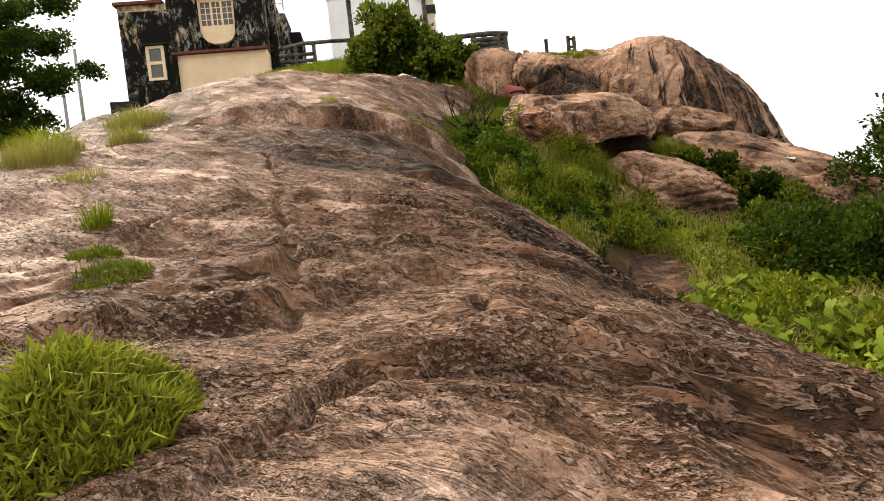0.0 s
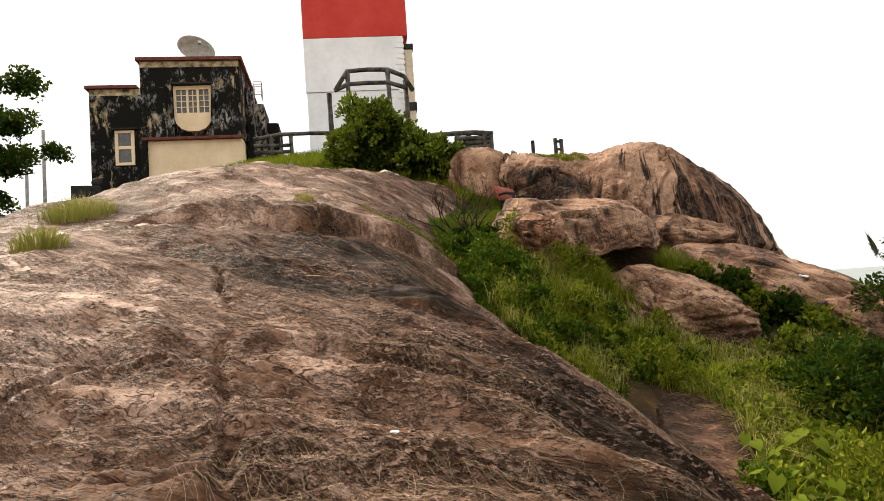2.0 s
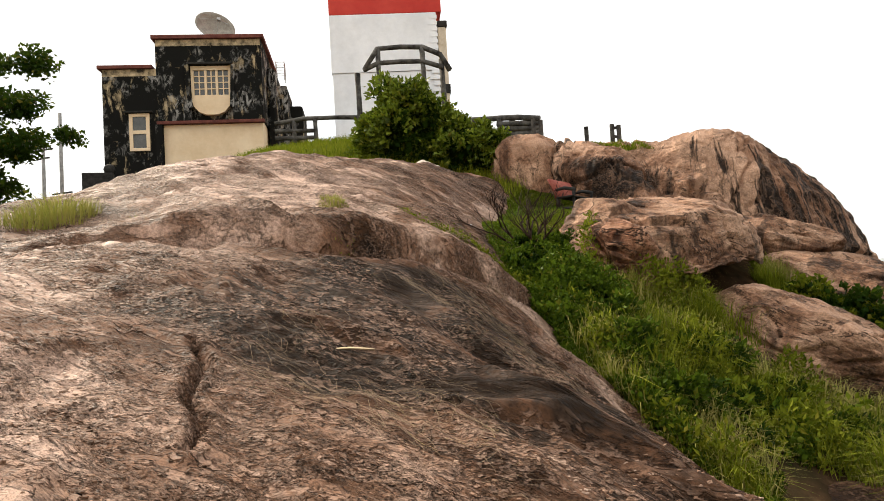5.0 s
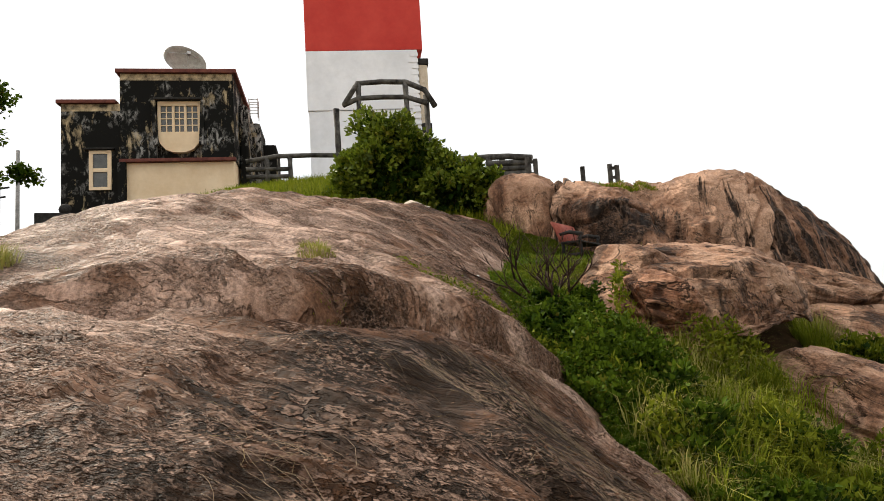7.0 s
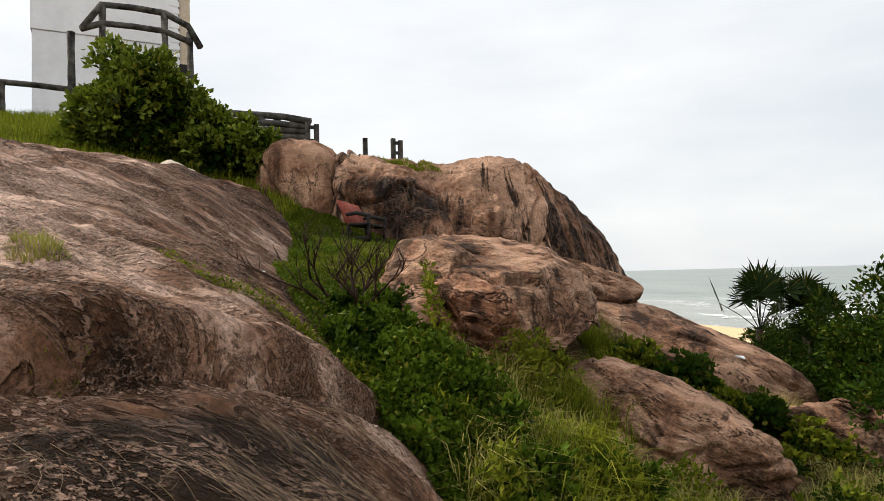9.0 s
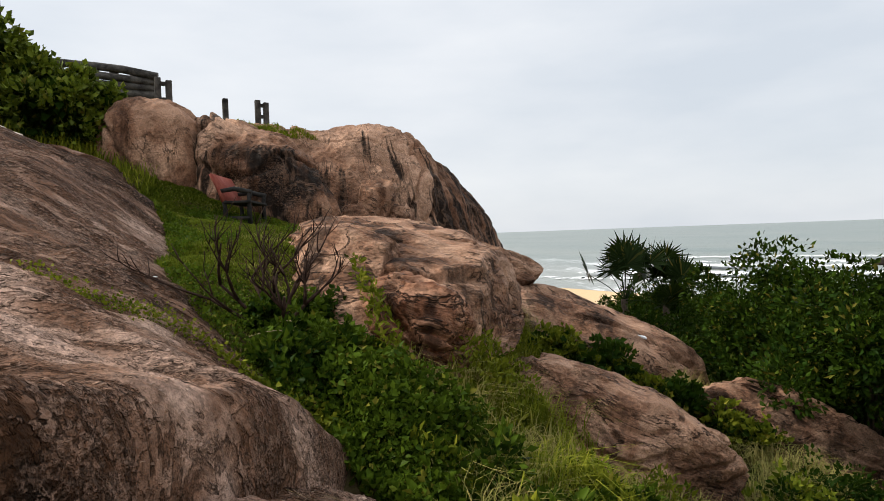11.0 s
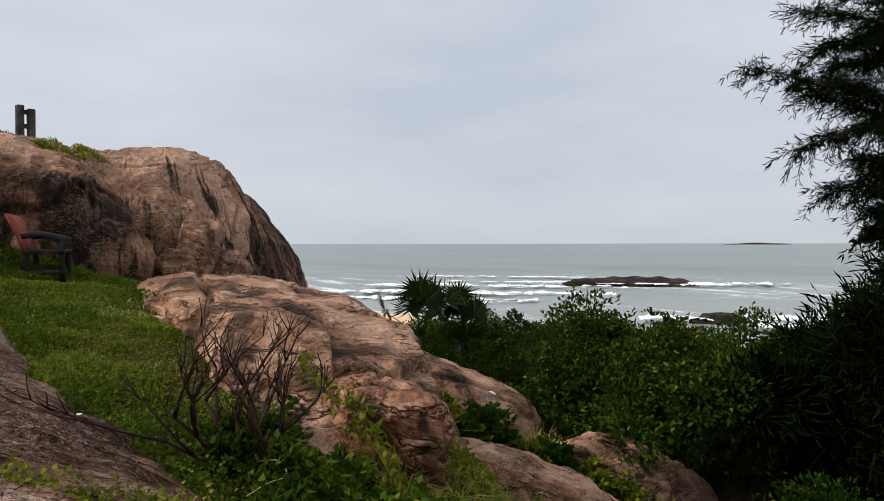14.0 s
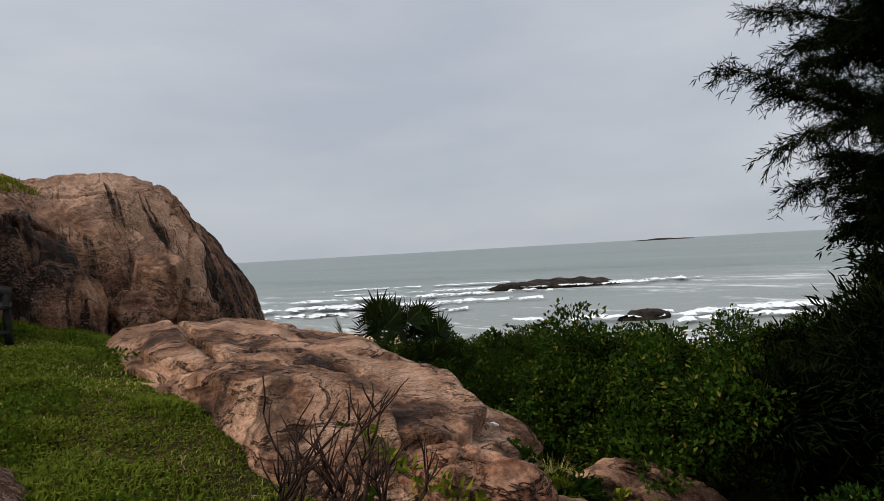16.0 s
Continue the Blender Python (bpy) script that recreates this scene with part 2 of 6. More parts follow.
        c = n.mix(n.maths("MULTIPLY", gap, 0.32), c, BLACK)
        nb = n.bump(n.maths("MULTIPLY", n.ramp(flake, (0.50, 0.0), (0.57, 1.0)), where), 0.9 * relief, 0.32 / size, nb)
    chip = n.noise(34, 2, 0.5, n.space((0.5, 1.0, 1.0), (0, 0, turn + 12)), 0.3)  # small flakes standing up; lit tops and dark hollows put into colour
    c = n.mix(n.maths("MULTIPLY", n.ramp(chip, (0.57, 0.0), (0.63, 0.7)), where), c, n.mix(0.6, tones[2], tones[3]))
    c = n.mix(n.maths("MULTIPLY", n.ramp(chip, (0.38, 0.6), (0.45, 0.0)), where), c, tones[0])
    nb = n.bump(n.maths("MULTIPLY", n.ramp(chip, (0.46, 0.0), (0.58, 1.0)), where), 1.0, 0.022, nb)
    c = n.mix(n.ramp(grit, (0.36, 0.45), (0.48, 0.0)), c, DARK)
    nb = n.bump(fine, 0.7 * relief, 0.014, nb)
    nb = n.bump(grit, 0.4, 0.003, nb)
    return n.end(c, n.ramp(fine, (0.3, 0.46), (0.7, 0.80)), nb, 0, sheen)


ROCK = rock_material("weathered_pink_granite", DOME_TONES, 0.009, (
    (-3.4, 12.4, 9.4, 2.3, 0.14), (2.5, 8.3, 7.15, 1.2, -0.085), (3.2, 6.9, 6.8, 1.0, -0.06), (-3.6, 8.6, 8.3, 2.2, 0.08), (1.6, 7.2, 7.3, 1.5, 0.02),
    (0.2, 8.9, 8.0, 1.5, -0.03), (-0.6, 11.1, 8.5, 1.3, -0.09), (-5.9, 15.1, 10.75, 0.22, 0.30), (-6.3, 15.4, 10.9, 0.22, 0.30), (-1.8, 15.6, 9.6, 1.2, -0.05), 
    (4.3, 1.6, 6.0, 1.3, 0.12), (-6.5, 16.0, 10.8, 4.5, 0.08), (-1.2, 4.4, 7.2, 2.4, 0.17), (0.9, 10.8, 7.6, 1.7, -0.05), (-0.7, 9.7, 8.2, 1.6, -0.07), (2.9, 6.9, 6.8, 1.5, -0.05), (-1.3, 13.4, 9.4, 1.4, -0.05)), crust=1.0, crust_scale=10.0, sweep_amount=0.45, relief=1.4)
CLIFF = rock_material("rain_streaked_granite", STONE_TONES, 0.045, ((3.2, -4.0, 2.2, 2.7, -0.045), (0.2, -3.4, 5.6, 1.8, 0.10), (-2.4, -6.0, 3.9, 0.9, -0.13), (-3.5, -5.6, 4.2, 0.7, -0.10), (1.2, -5.2, 3.6, 1.0, 0.06), (-1.4, -6.2, 3.2, 0.5, 0.10)), 0.30, (1.0, 1.0, 0.5), 0, 0.6, (0.34, 0.34, 0.22), 0.97, 0.505, 0.40, 5.0, 1.3, 9.0)
# its mark paints the shaded recess under the boulder's left side
LEFTROCK = rock_material("pink_jointed_granite", STONE_TONES, 0.06, ((-0.9, -0.6, -0.9, 0.8, -0.16),), 0.5, (1.2, 1.0, 0.6), 0, 0.7, (0.9, 0.9, 0.3), 0.6, 0.42, 0.3, 7.0, 1.1)
BOULDER = rock_material("brown_granite", STONE_TONES, 0.045, (), 0.8, (0.8, 1.6, 2.6), 20, 0.9, (1.4, 1.4, 0.3), 0.75, 0.46, 0.4, 8.0, 1.4)
REDROCK = rock_material("reddish_jointed_granite", ((0.030, 0.0120, 0.0060), (0.115, 0.044, 0.022), (0.270, 0.126, 0.072), (0.46, 0.26, 0.165)), 0.035, (), 0.9, (0.9, 1.2, 2.2), 20, 0.9, (1.4, 1.4, 0.3), 0.7, 0.45, 0.4, 8.0, 1.3)
# its mark darkens the boulder's lower right side
SPLIT = rock_material("pale_split_granite", STONE_TONES, 0.060, ((1.2, -0.7, -0.5, 1.0, -0.24),), 0.8, (0.9, 1.0, 2.2), 10, 0.9, (1.4, 1.4, 0.3), 0.6, 0.41, 0.45, 8.0, 1.2)
SHOULDER = rock_material("dark_brown_granite", STONE_TONES, -0.075, (), 0.5, (0.6, 1.6, 2.0), 60, 0.5, crust=0.3, crust_scale=9.0)
SEAROCK = rock_material("wet_black_rock", ((0.008, 0.007, 0.006), (0.02, 0.017, 0.014), (0.04, 0.03, 0.024), (0.07, 0.05, 0.04)), 0.0, (), 0.1, (0.3, 0.3, 1.5), 0, 0.8, crust=0.1, crust_scale=3.0)
FLAKE = rock_material("loose_granite_flakes", (DOME_TONES[0], DOME_TONES[1], (0.20, 0.115, 0.075), (0.42, 0.29, 0.22)), 0.01, crust=0.0, sweep_amount=0.2)


def soil_material():
    n = Nodes("soil_and_leaf_litter")
    big, mid, fine = n.noise(0.5, 4), n.noise(3, 5), n.noise(26, 4, 0.7)
    c = n.ramp(mid, (0.3, (0.022, 0.013, 0.008)), (0.55, (0.065, 0.034, 0.018)), (0.75, (0.15, 0.08, 0.04)))
    c = n.mix(n.ramp(big, (0.40, 0.0), (0.56, 0.7)), c, (0.040, 0.036, 0.014))
    c = n.mix(n.maths("MULTIPLY", fine, 0.5), c, (0.03, 0.025, 0.015))
    sep = n.t.nodes.new("ShaderNodeSeparateXYZ")
    n.t.links.new(n.co, sep.inputs[0])
    low = n.ramp(n.maths("ADD", n.maths("MULTIPLY", sep.outputs[2], 0.2), n.maths("MULTIPLY", mid, 0.1)), (0.40, 1.0), (0.62, 0.0))
    c = n.mix(low, c, n.ramp(fine, (0.3, (0.50, 0.35, 0.20)), (0.7, (0.62, 0.46, 0.29))))
    return n.end(c, 0.95, n.bump(fine, 0.6, 0.03, n.bump(mid, 0.5, 0.1)), 0, 0.0)


def leaf_material(name, a, b, back=0.18, gloss=0.45, spec=0.02, aged=0.5):
    n = Nodes(name)
    geo = n.t.nodes.new("ShaderNodeNewGeometry")
    per = geo.outputs["Random Per Island"]
    big = n.noise(0.9, 3)
    c = n.mix(per, a, b)
    c = n.mix(n.ramp(big, (0.35, 0.0), (0.7, 0.5)), c, b)
    c = n.mix(n.ramp(per, (0.93, 0.0), (0.97, aged)), c, (0.22, 0.16, 0.03))
    n.put(n.bsdf.inputs["Transmission Weight"], 0.0)
    m = n.end(c, gloss, None, 0, spec)
    tr = n.t.nodes.new("ShaderNodeBsdfTranslucent")
    n.put(tr.inputs[0], n.mix(0.5, c, (0.16, 0.24, 0.02)))
    ms = n.t.nodes.new("ShaderNodeMixShader")
    ms.inputs[0].default_value = back
    out = n.t.nodes["Material Output"]
    n.t.links.new(n.bsdf.outputs[0], ms.inputs[1])
    n.t.links.new(tr.outputs[0], ms.inputs[2])
    n.t.links.new(ms.outputs[0], out.inputs[0])
    return m


# dark shrubs, and the shade inside other shrubs put into leaf colour
LEAF_DARK = leaf_material("dark_and_shaded_leaf", (0.004, 0.011, 0.0018), (0.018, 0.042, 0.005))
# darkened past leaf green: the thicket's shadow side is in this colour
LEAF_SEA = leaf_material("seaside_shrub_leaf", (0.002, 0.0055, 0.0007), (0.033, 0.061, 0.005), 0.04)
LEAF_MID = leaf_material("green_shrub_leaf", (0.022, 0.040, 0.004), (0.195, 0.205, 0.018))
# wide range: the crown's highlights and dark gaps are put into the colour
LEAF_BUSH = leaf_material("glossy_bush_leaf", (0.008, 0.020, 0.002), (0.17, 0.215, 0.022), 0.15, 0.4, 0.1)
LEAF_GULLY = leaf_material("gully_weed_leaf", (0.006, 0.018, 0.002), (0.075, 0.118, 0.010))
LEAF_LIME = leaf_material("lime_creeper_leaf", (0.036, 0.074, 0.006), (0.190, 0.205, 0.019))
MEADOW = leaf_material("short_green_grass", (0.016, 0.036, 0.003), (0.150, 0.172, 0.018), 0.2, 0.6)
GRASS = leaf_material("fresh_grass", (0.030, 0.052, 0.004), (0.235, 0.245, 0.022), 0.25, 0.7)
CLUMP = leaf_material("leafy_grass_clump", (0.010, 0.020, 0.002), (0.30, 0.30, 0.035), 0.2, 0.5)
GRASS_DRY = leaf_material("yellowing_grass", (0.20, 0.21, 0.045), (0.34, 0.27, 0.10), 0.25, 0.7)
STRAW = leaf_material("dead_straw", (0.11, 0.072, 0.045), (0.30, 0.215, 0.145), 0.1, 0.8)
# near-black: backlight and shade of the casuarina are put into this colour
NEEDLE = leaf_material("backlit_casuarina_needles", (0.0025, 0.0045, 0.0015), (0.006, 0.010, 0.003), 0.0, 0.9, 0.0, 0.02)
PALM = leaf_material("palm_leaflet", (0.007, 0.015, 0.005), (0.022, 0.038, 0.011), 0.06, 0.4)


def plain_material(name, a, b, scale=3.0, rough=0.8, bump=0.3, spec=0.1, metal=0.0, grain=1.0):
    n = Nodes(name)
    v = n.noise(scale, 6, 0.65)
    f = n.noise(scale * 9, 4, 0.6)
    c = n.mix(n.ramp(v, (0.35, 0.0), (0.65, 1.0)), a, b)
    c = n.mix(1.0, c, n.ramp(f, (0.3, 1 - 0.18 * grain), (0.7, 1 + 0.12 * grain)), "MULTIPLY")
    return n.end(c, rough, n.bump(f, bump, 0.01), metal, spec)


SOIL = soil_material()
BARK = plain_material("dark_bark", (0.045, 0.032, 0.024), (0.10, 0.075, 0.055), 9, 0.9, 0.8)
TWIG = plain_material("reddish_dead_twig", (0.022, 0.012, 0.009), (0.052, 0.029, 0.020), 14, 0.85, 0.6)
CREAM = plain_material("cream_wall_paint", (0.64, 0.48, 0.31), (0.74, 0.59, 0.41), 0.7, 0.85, 0.03, grain=0.2)
WHITE_PAINT = plain_material("weathered_white_paint", (0.62, 0.63, 0.65), (0.76, 0.77, 0.79), 0.35, 0.7, 0.04, grain=0.25)
RED_PAINT = plain_material("tower_red_paint", (0.42, 0.035, 0.028), (0.52, 0.060, 0.045), 0.35, 0.6, 0.04, grain=0.25)
BENCH_RED = plain_material("faded_red_bench_paint", (0.18, 0.036, 0.024), (0.24, 0.072, 0.051), 7, 0.7, 0.4)
CONCRETE_DARK = plain_material("blackened_concrete", (0.014, 0.0132, 0.012), (0.04, 0.038, 0.0352), 5, 0.9, 0.6)
LOG = plain_material("weathered_log_concrete", (0.012, 0.011, 0.010), (0.12, 0.112, 0.10), 2.6, 0.9, 0.8)
CONCRETE = plain_material("grey_concrete", (0.16, 0.155, 0.145), (0.30, 0.29, 0.27), 5, 0.9, 0.6)
METAL = plain_material("galvanised_metal", (0.26, 0.26, 0.25), (0.40, 0.39, 0.37), 4, 0.5, 0.2, 0.5, 0.6)
DISH = plain_material("rusty_grey_dish", (0.17, 0.15, 0.12), (0.28, 0.26, 0.22), 2.5, 0.6, 0.2, 0.4, 0.2)
TRIM_BROWN = plain_material("brown_roof_edge", (0.09, 0.030, 0.025), (0.17, 0.06, 0.045), 3, 0.8, 0.3)
PALE_STONE = plain_material("pale_stone", (0.48, 0.40, 0.30), (0.58, 0.50, 0.40), 4, 0.9, 0.5)
DRY_LEAF = plain_material("dry_leaf", (0.30, 0.22, 0.13), (0.44, 0.34, 0.22), 9, 0.8, 0.3)
WHITE_SCRAP = plain_material("white_scrap", (0.72, 0.74, 0.74), (0.82, 0.83, 0.83), 6, 0.5, 0.2)
GLASS_DARK = plain_material("dusty_window_glass", (0.05, 0.052, 0.048), (0.09, 0.09, 0.082), 2, 0.25, 0.05, 0.6)


def mould_material():
    """Cream plaster overgrown with black mould in downward runs, worn grey in places."""
    n = Nodes("mouldy_cream_plaster")
    run = n.noise(1.5, 6, 0.68, n.space((1, 1, 0.35)), 0.5)
    blot = n.noise(0.8, 6, 0.7, None, 0.8)
    fine = n.noise(22, 4)
    m = n.ramp(n.maths("ADD", n.maths("MULTIPLY", run, 0.6), n.maths("MULTIPLY", blot, 0.4)), (0.54, 1.0), (0.64, 0.0))
    c = n.mix(m, (0.46, 0.36, 0.22), (0.010, 0.010, 0.009))
    scuff = n.maths("MULTIPLY", n.ramp(n.noise(0.55, 4, 0.6), (0.50, 0.0), (0.60, 1.0)), n.ramp(n.noise(3.4, 6, 0.75, n.space((1, 1, 0.5)), 0.8), (0.48, 0.0), (0.58, 0.75)))
    c = n.mix(scuff, c, (0.33, 0.32, 0.30))
    return n.end(c, 0.92, n.bump(fine, 0.4, 0.01), 0, 0.03)


MOULD = mould_material()
STREAKED = plain_material("streaked_old_plaster", (0.035, 0.03, 0.022), (0.58, 0.45, 0.28), 2.0, 0.9, 0.3)


def water_material():
    n = Nodes("grey_green_sea")
    far = n.space((1, 1, 1), (0, 0, 40))
    broad = n.noise(0.02, 4, 0.5, n.space((1, 0.25, 1), (0, 0, -40)))
    chop = n.noise(0.5, 6, 0.6, n.space((1, 0.4, 1), (0, 0, -40)))
    c = n.ramp(broad, (0.35, (0.10, 0.135, 0.118)), (0.65, (0.16, 0.18, 0.155)))
    sep = n.t.nodes.new("ShaderNodeSeparateXYZ")  # churned water and drifting foam in the surf zone
    n.t.links.new(n.co, sep.inputs[0])
    reach = n.maths("MULTIPLY", n.maths("ADD", n.maths("MULTIPLY", sep.outputs[0], 0.77), n.maths("MULTIPLY", sep.outputs[1], 0.64)), 1 / 400)
    zone = n.ramp(reach, (0.20, 0.9), (0.42, 0.7), (0.62, 0.0))
    drift = n.noise(0.10, 6, 0.66, n.space((1.0, 0.16, 1), (0, 0, -40)), 0.6)
    lace = n.noise(0.9, 5, 0.7, n.space((1.0, 0.35, 1), (0, 0, -40)), 0.5)
    c = n.mix(n.maths("MULTIPLY", zone, 0.35), c, (0.34, 0.33, 0.31))
    white = n.maths("MULTIPLY", n.ramp(n.maths("ADD", n.maths("MULTIPLY", drift, 0.7), n.maths("MULTIPLY", lace, 0.3)), (0.545, 0.0), (0.60, 1.0)), zone)
    c = n.mix(white, c, (0.78, 0.79, 0.79))
    rip = n.noise(2.5, 4, 0.6, far)
    nb = n.bump(chop, 0.55, 0.7, n.bump(broad, 0.3, 2.0))
    return n.end(c, 0.30, n.bump(rip, 0.35, 0.08, nb), 0, 0.38)


SEA = water_material()
FOAM = plain_material("white_surf_foam", (0.70, 0.72, 0.72), (0.85, 0.86, 0.86), 2, 0.8, 0.8)

from mathutils.bvhtree import BVHTree


# ---- ground, sea, rocks ----
GX = [-60, -22, -9, -3, 1, 4, 8, 14, 28, 70]
GY = [-12, 2, 8, 12.5, 16, 20, 24, 30, 42, 75]
GROUND_H = [
    [5.5, 5.6, 5.5, 5.2, 4.9, 4.5, 4.3, 4.6, 5.6, 6.0],
    [3.0, 4.8, 6.4, 7.8, 9.0, 10.5, 13.2, 15.6, 14.0, 10.0],
    [2.6, 5.4, 6.6, 7.8, 9.0, 10.6, 12.8, 15.2, 14.8, 8.0],
    [2.7, 5.2, 6.5, 7.6, 9.1, 9.9, 10.3, 13.9, 13.8, 5.0],
    [2.9, 4.8, 5.6, 6.9, 9.1, 10.2, 9.6, 11.0, 10.0, 2.0],
    [2.8, 4.6, 4.6, 5.3, 6.0, 7.7, 9.1, 8.7, 7.0, 1.0],
    [2.4, 4.6, 4.4, 4.8, 5.5, 5.7, 5.6, 5.0, 3.6, 0.8],
    [2.2, 4.2, 4.1, 3.9, 4.2, 4.8, 5.0, 4.3, 2.0, 1.2],
    [2.0, 3.5, 3.8, 4.0, 4.0, 3.6, 3.1, 3.2, 2.0, 1.6],
    [0.4, -0.1, -0.4, -1.1, -2.0, -3.0, -3.5, -3.5, -3.0, -1.0],
]
RX = [-16, -10, -6, -3, -1, 0.75, 2.5, 4.5, 7.5]
RY = [-4, 0, 3.5, 6, 8.5, 11, 13.5, 16.5, 20, 27]
ROCK_H = [
    [3.4, 4.6, 5.6, 6.6, 7.6, 8.2, 8.7, 9.4, 10.4, 12.0],
    [4.6, 5.7, 6.7, 7.5, 8.9, 9.8, 10.5, 11.4, 11.4, 12.3],
    [5.2, 6.3, 7.3, 7.8, 8.3, 8.9, 10.0, 11.8, 11.7, 12.5],
    [5.4, 6.6, 7.8, 8.3, 8.9, 9.4, 9.8, 10.0, 11.3, 11.6],
    [5.3, 6.3, 7.5, 7.8, 8.1, 8.6, 9.4, 9.2, 9.6, 9.0],
    [4.7, 5.8, 6.7, 7.3, 7.9, 7.8, 7.45, 6.9, 7.0, 6.5],
    [4.1, 5.9, 6.4, 6.9, 7.5, 6.2, 5.5, 5.1, 5.0, 5.0],
    [3.9, 5.6, 6.55, 6.3, 5.5, 4.9, 4.2, 2.8, 3.0, 2.5],
    [3.4, 4.4, 5.2, 4.5, 3.3, 2.9, 2.1, 0.2, -1.0, -2.0],
]


def ground_height(x, y):
    x, y = np.asarray(x, float), np.asarray(y, float)
    z = cage_height(x, y, GX, GY, GROUND_H)
    out = np.maximum(np.hypot(np.maximum(np.abs(x) - 75, 0), np.maximum(np.abs(y - 30) - 60, 0)) - 30, 0)
    p = np.stack([x, y, 0 * x], -1).reshape(-1, 3)
    rough = (0.08 * fbm(p * 0.7, 3, 5) + 0.02 * fbm(p * 1.9, 2, 9)).reshape(x.shape)
    hollow = 1.3 * np.exp(-((x - 3.2) ** 2 / 0.9 + (y - 18.5) ** 2 / 1.3))  # the hollow below the overhang
    return np.where(out > 0, z - out * 0.02, z + rough - hollow)


def rock_height(x, y):
    return cage_height(np.asarray(x, float), np.asarray(y, float), RX, RY, ROCK_H)


def ledge_line(x):
    return np.interp(x, [-9, -5, -2.8, -2.3, -1.8, -1.3, -0.8, -0.26, 0.15, 0.7], [9.6, 10.1, 10.6, 10.8, 11.05, 11.45, 12.1, 12.95, 13.75, 15.5])


def steps(*spans):
    return np.concatenate([np.arange(a, b, s) for a, b, s in spans])


def make_ground():
    gx = steps((-4500, -500, 800), (-500, -80, 60), (-80, -14, 3), (-14, 16, 0.16), (16, 76, 2), (76, 500, 60), (500, 4600, 800))
    gy = steps((-4500, -500, 800), (-500, -30, 60), (-30, -2, 2), (-2, 32, 0.16), (32, 90, 2), (90, 500, 60), (500, 4600, 800))
    X, Y = np.meshgrid(gx, gy, indexing="ij")
    x, y = X.ravel(), Y.ravel()
    z = ground_height(x, y)
    z = np.where((x > 90), np.minimum(z, -4), z)
    z = np.where((x < -100) | (y < -60), np.maximum(z, 1.0), z)
    tagged(sheet("ground", gx, gy, z.reshape(X.shape), SOIL), "dark soil with leaf litter running down to a pale sand beach", "ground", kind="structure")


CRACKS = [  # worn splits in the dome: depth, half width, line
    (0.17, 0.035, [(0.54, 4.31), (0.51, 4.65), (0.50, 4.97), (0.65, 5.24), (0.75, 5.53)]),
    (0.05, 0.03, [(0.9, 6.0), (1.1, 5.72), (1.45, 5.3), (1.78, 4.85), (2.05, 4.48)]),
    (0.10, 0.028, [(-0.48, 7.80), (-0.22, 7.62), (-0.04, 7.22), (0.20, 7.08), (0.43, 6.70)]),
    (0.06, 0.06, [(1.78, 4.92), (2.24, 4.23), (2.73, 3.41)]),
    (0.12, 0.07, [(3.82, 3.83), (4.01, 3.55), (4.38, 3.60)]),
    (0.07, 0.04, [(1.10, 8.00), (1.80, 8.20), (2.30, 8.10)]),
    (0.08, 0.05, [(-3.4, 9.4), (-2.9, 9.0), (-2.5, 9.1)]),
    (0.10, 0.06, [(-5.2, 17.3), (-4.7, 17.5), (-4.4, 17.3)]),
]
LIP = [(3.10, 1.20), (3.40, 1.91), (3.42, 2.21), (3.50, 2.48), (3.63, 2.67), (3.88, 2.83), (4.20, 3.07), (4.61, 3.21), (5.40, 3.10), (6.5, 2.6)]


def plates(u, v, seed):
    """A random height for each cell of an uneven mosaic."""
    iu, iv = np.floor(u).astype(np.int64), np.floor(v).astype(np.int64)
    best, val = np.full(len(u), 1e9), np.zeros(len(u))
    for du in (-1, 0, 1):
        for dv in (-1, 0, 1):
            cu, cv = iu + du, iv + dv
            d = (cu + 0.5 + 0.45 * lattice(cu, cv, 0 * cu, seed) - u) ** 2 + (cv + 0.5 + 0.45 * lattice(cu, cv, 0 * cu + 1, seed) - v) ** 2
            val = np.where(d < best, lattice(cu, cv, 0 * cu + 2, seed), val)
            best = np.minimum(best, d)
    return val


def line_distance(x, y, line):
    """The distance to a line, and the side on which a place lies (left is positive)."""
    best, side = np.full(len(x), 1e9), np.zeros(len(x))
    for (ax, ay), (bx, by) in zip(line, line[1:]):
        dx, dy = bx - ax, by - ay
        t = np.clip(((x - ax) * dx + (y - ay) * dy) / (dx * dx + dy * dy), 0, 1)
        d = np.hypot(x - ax - t * dx, y - ay - t * dy)
        side = np.where(d < best, np.sign(dx * (y - ay) - dy * (x - ax)), side)
        best = np.minimum(best, d)
    return best, side


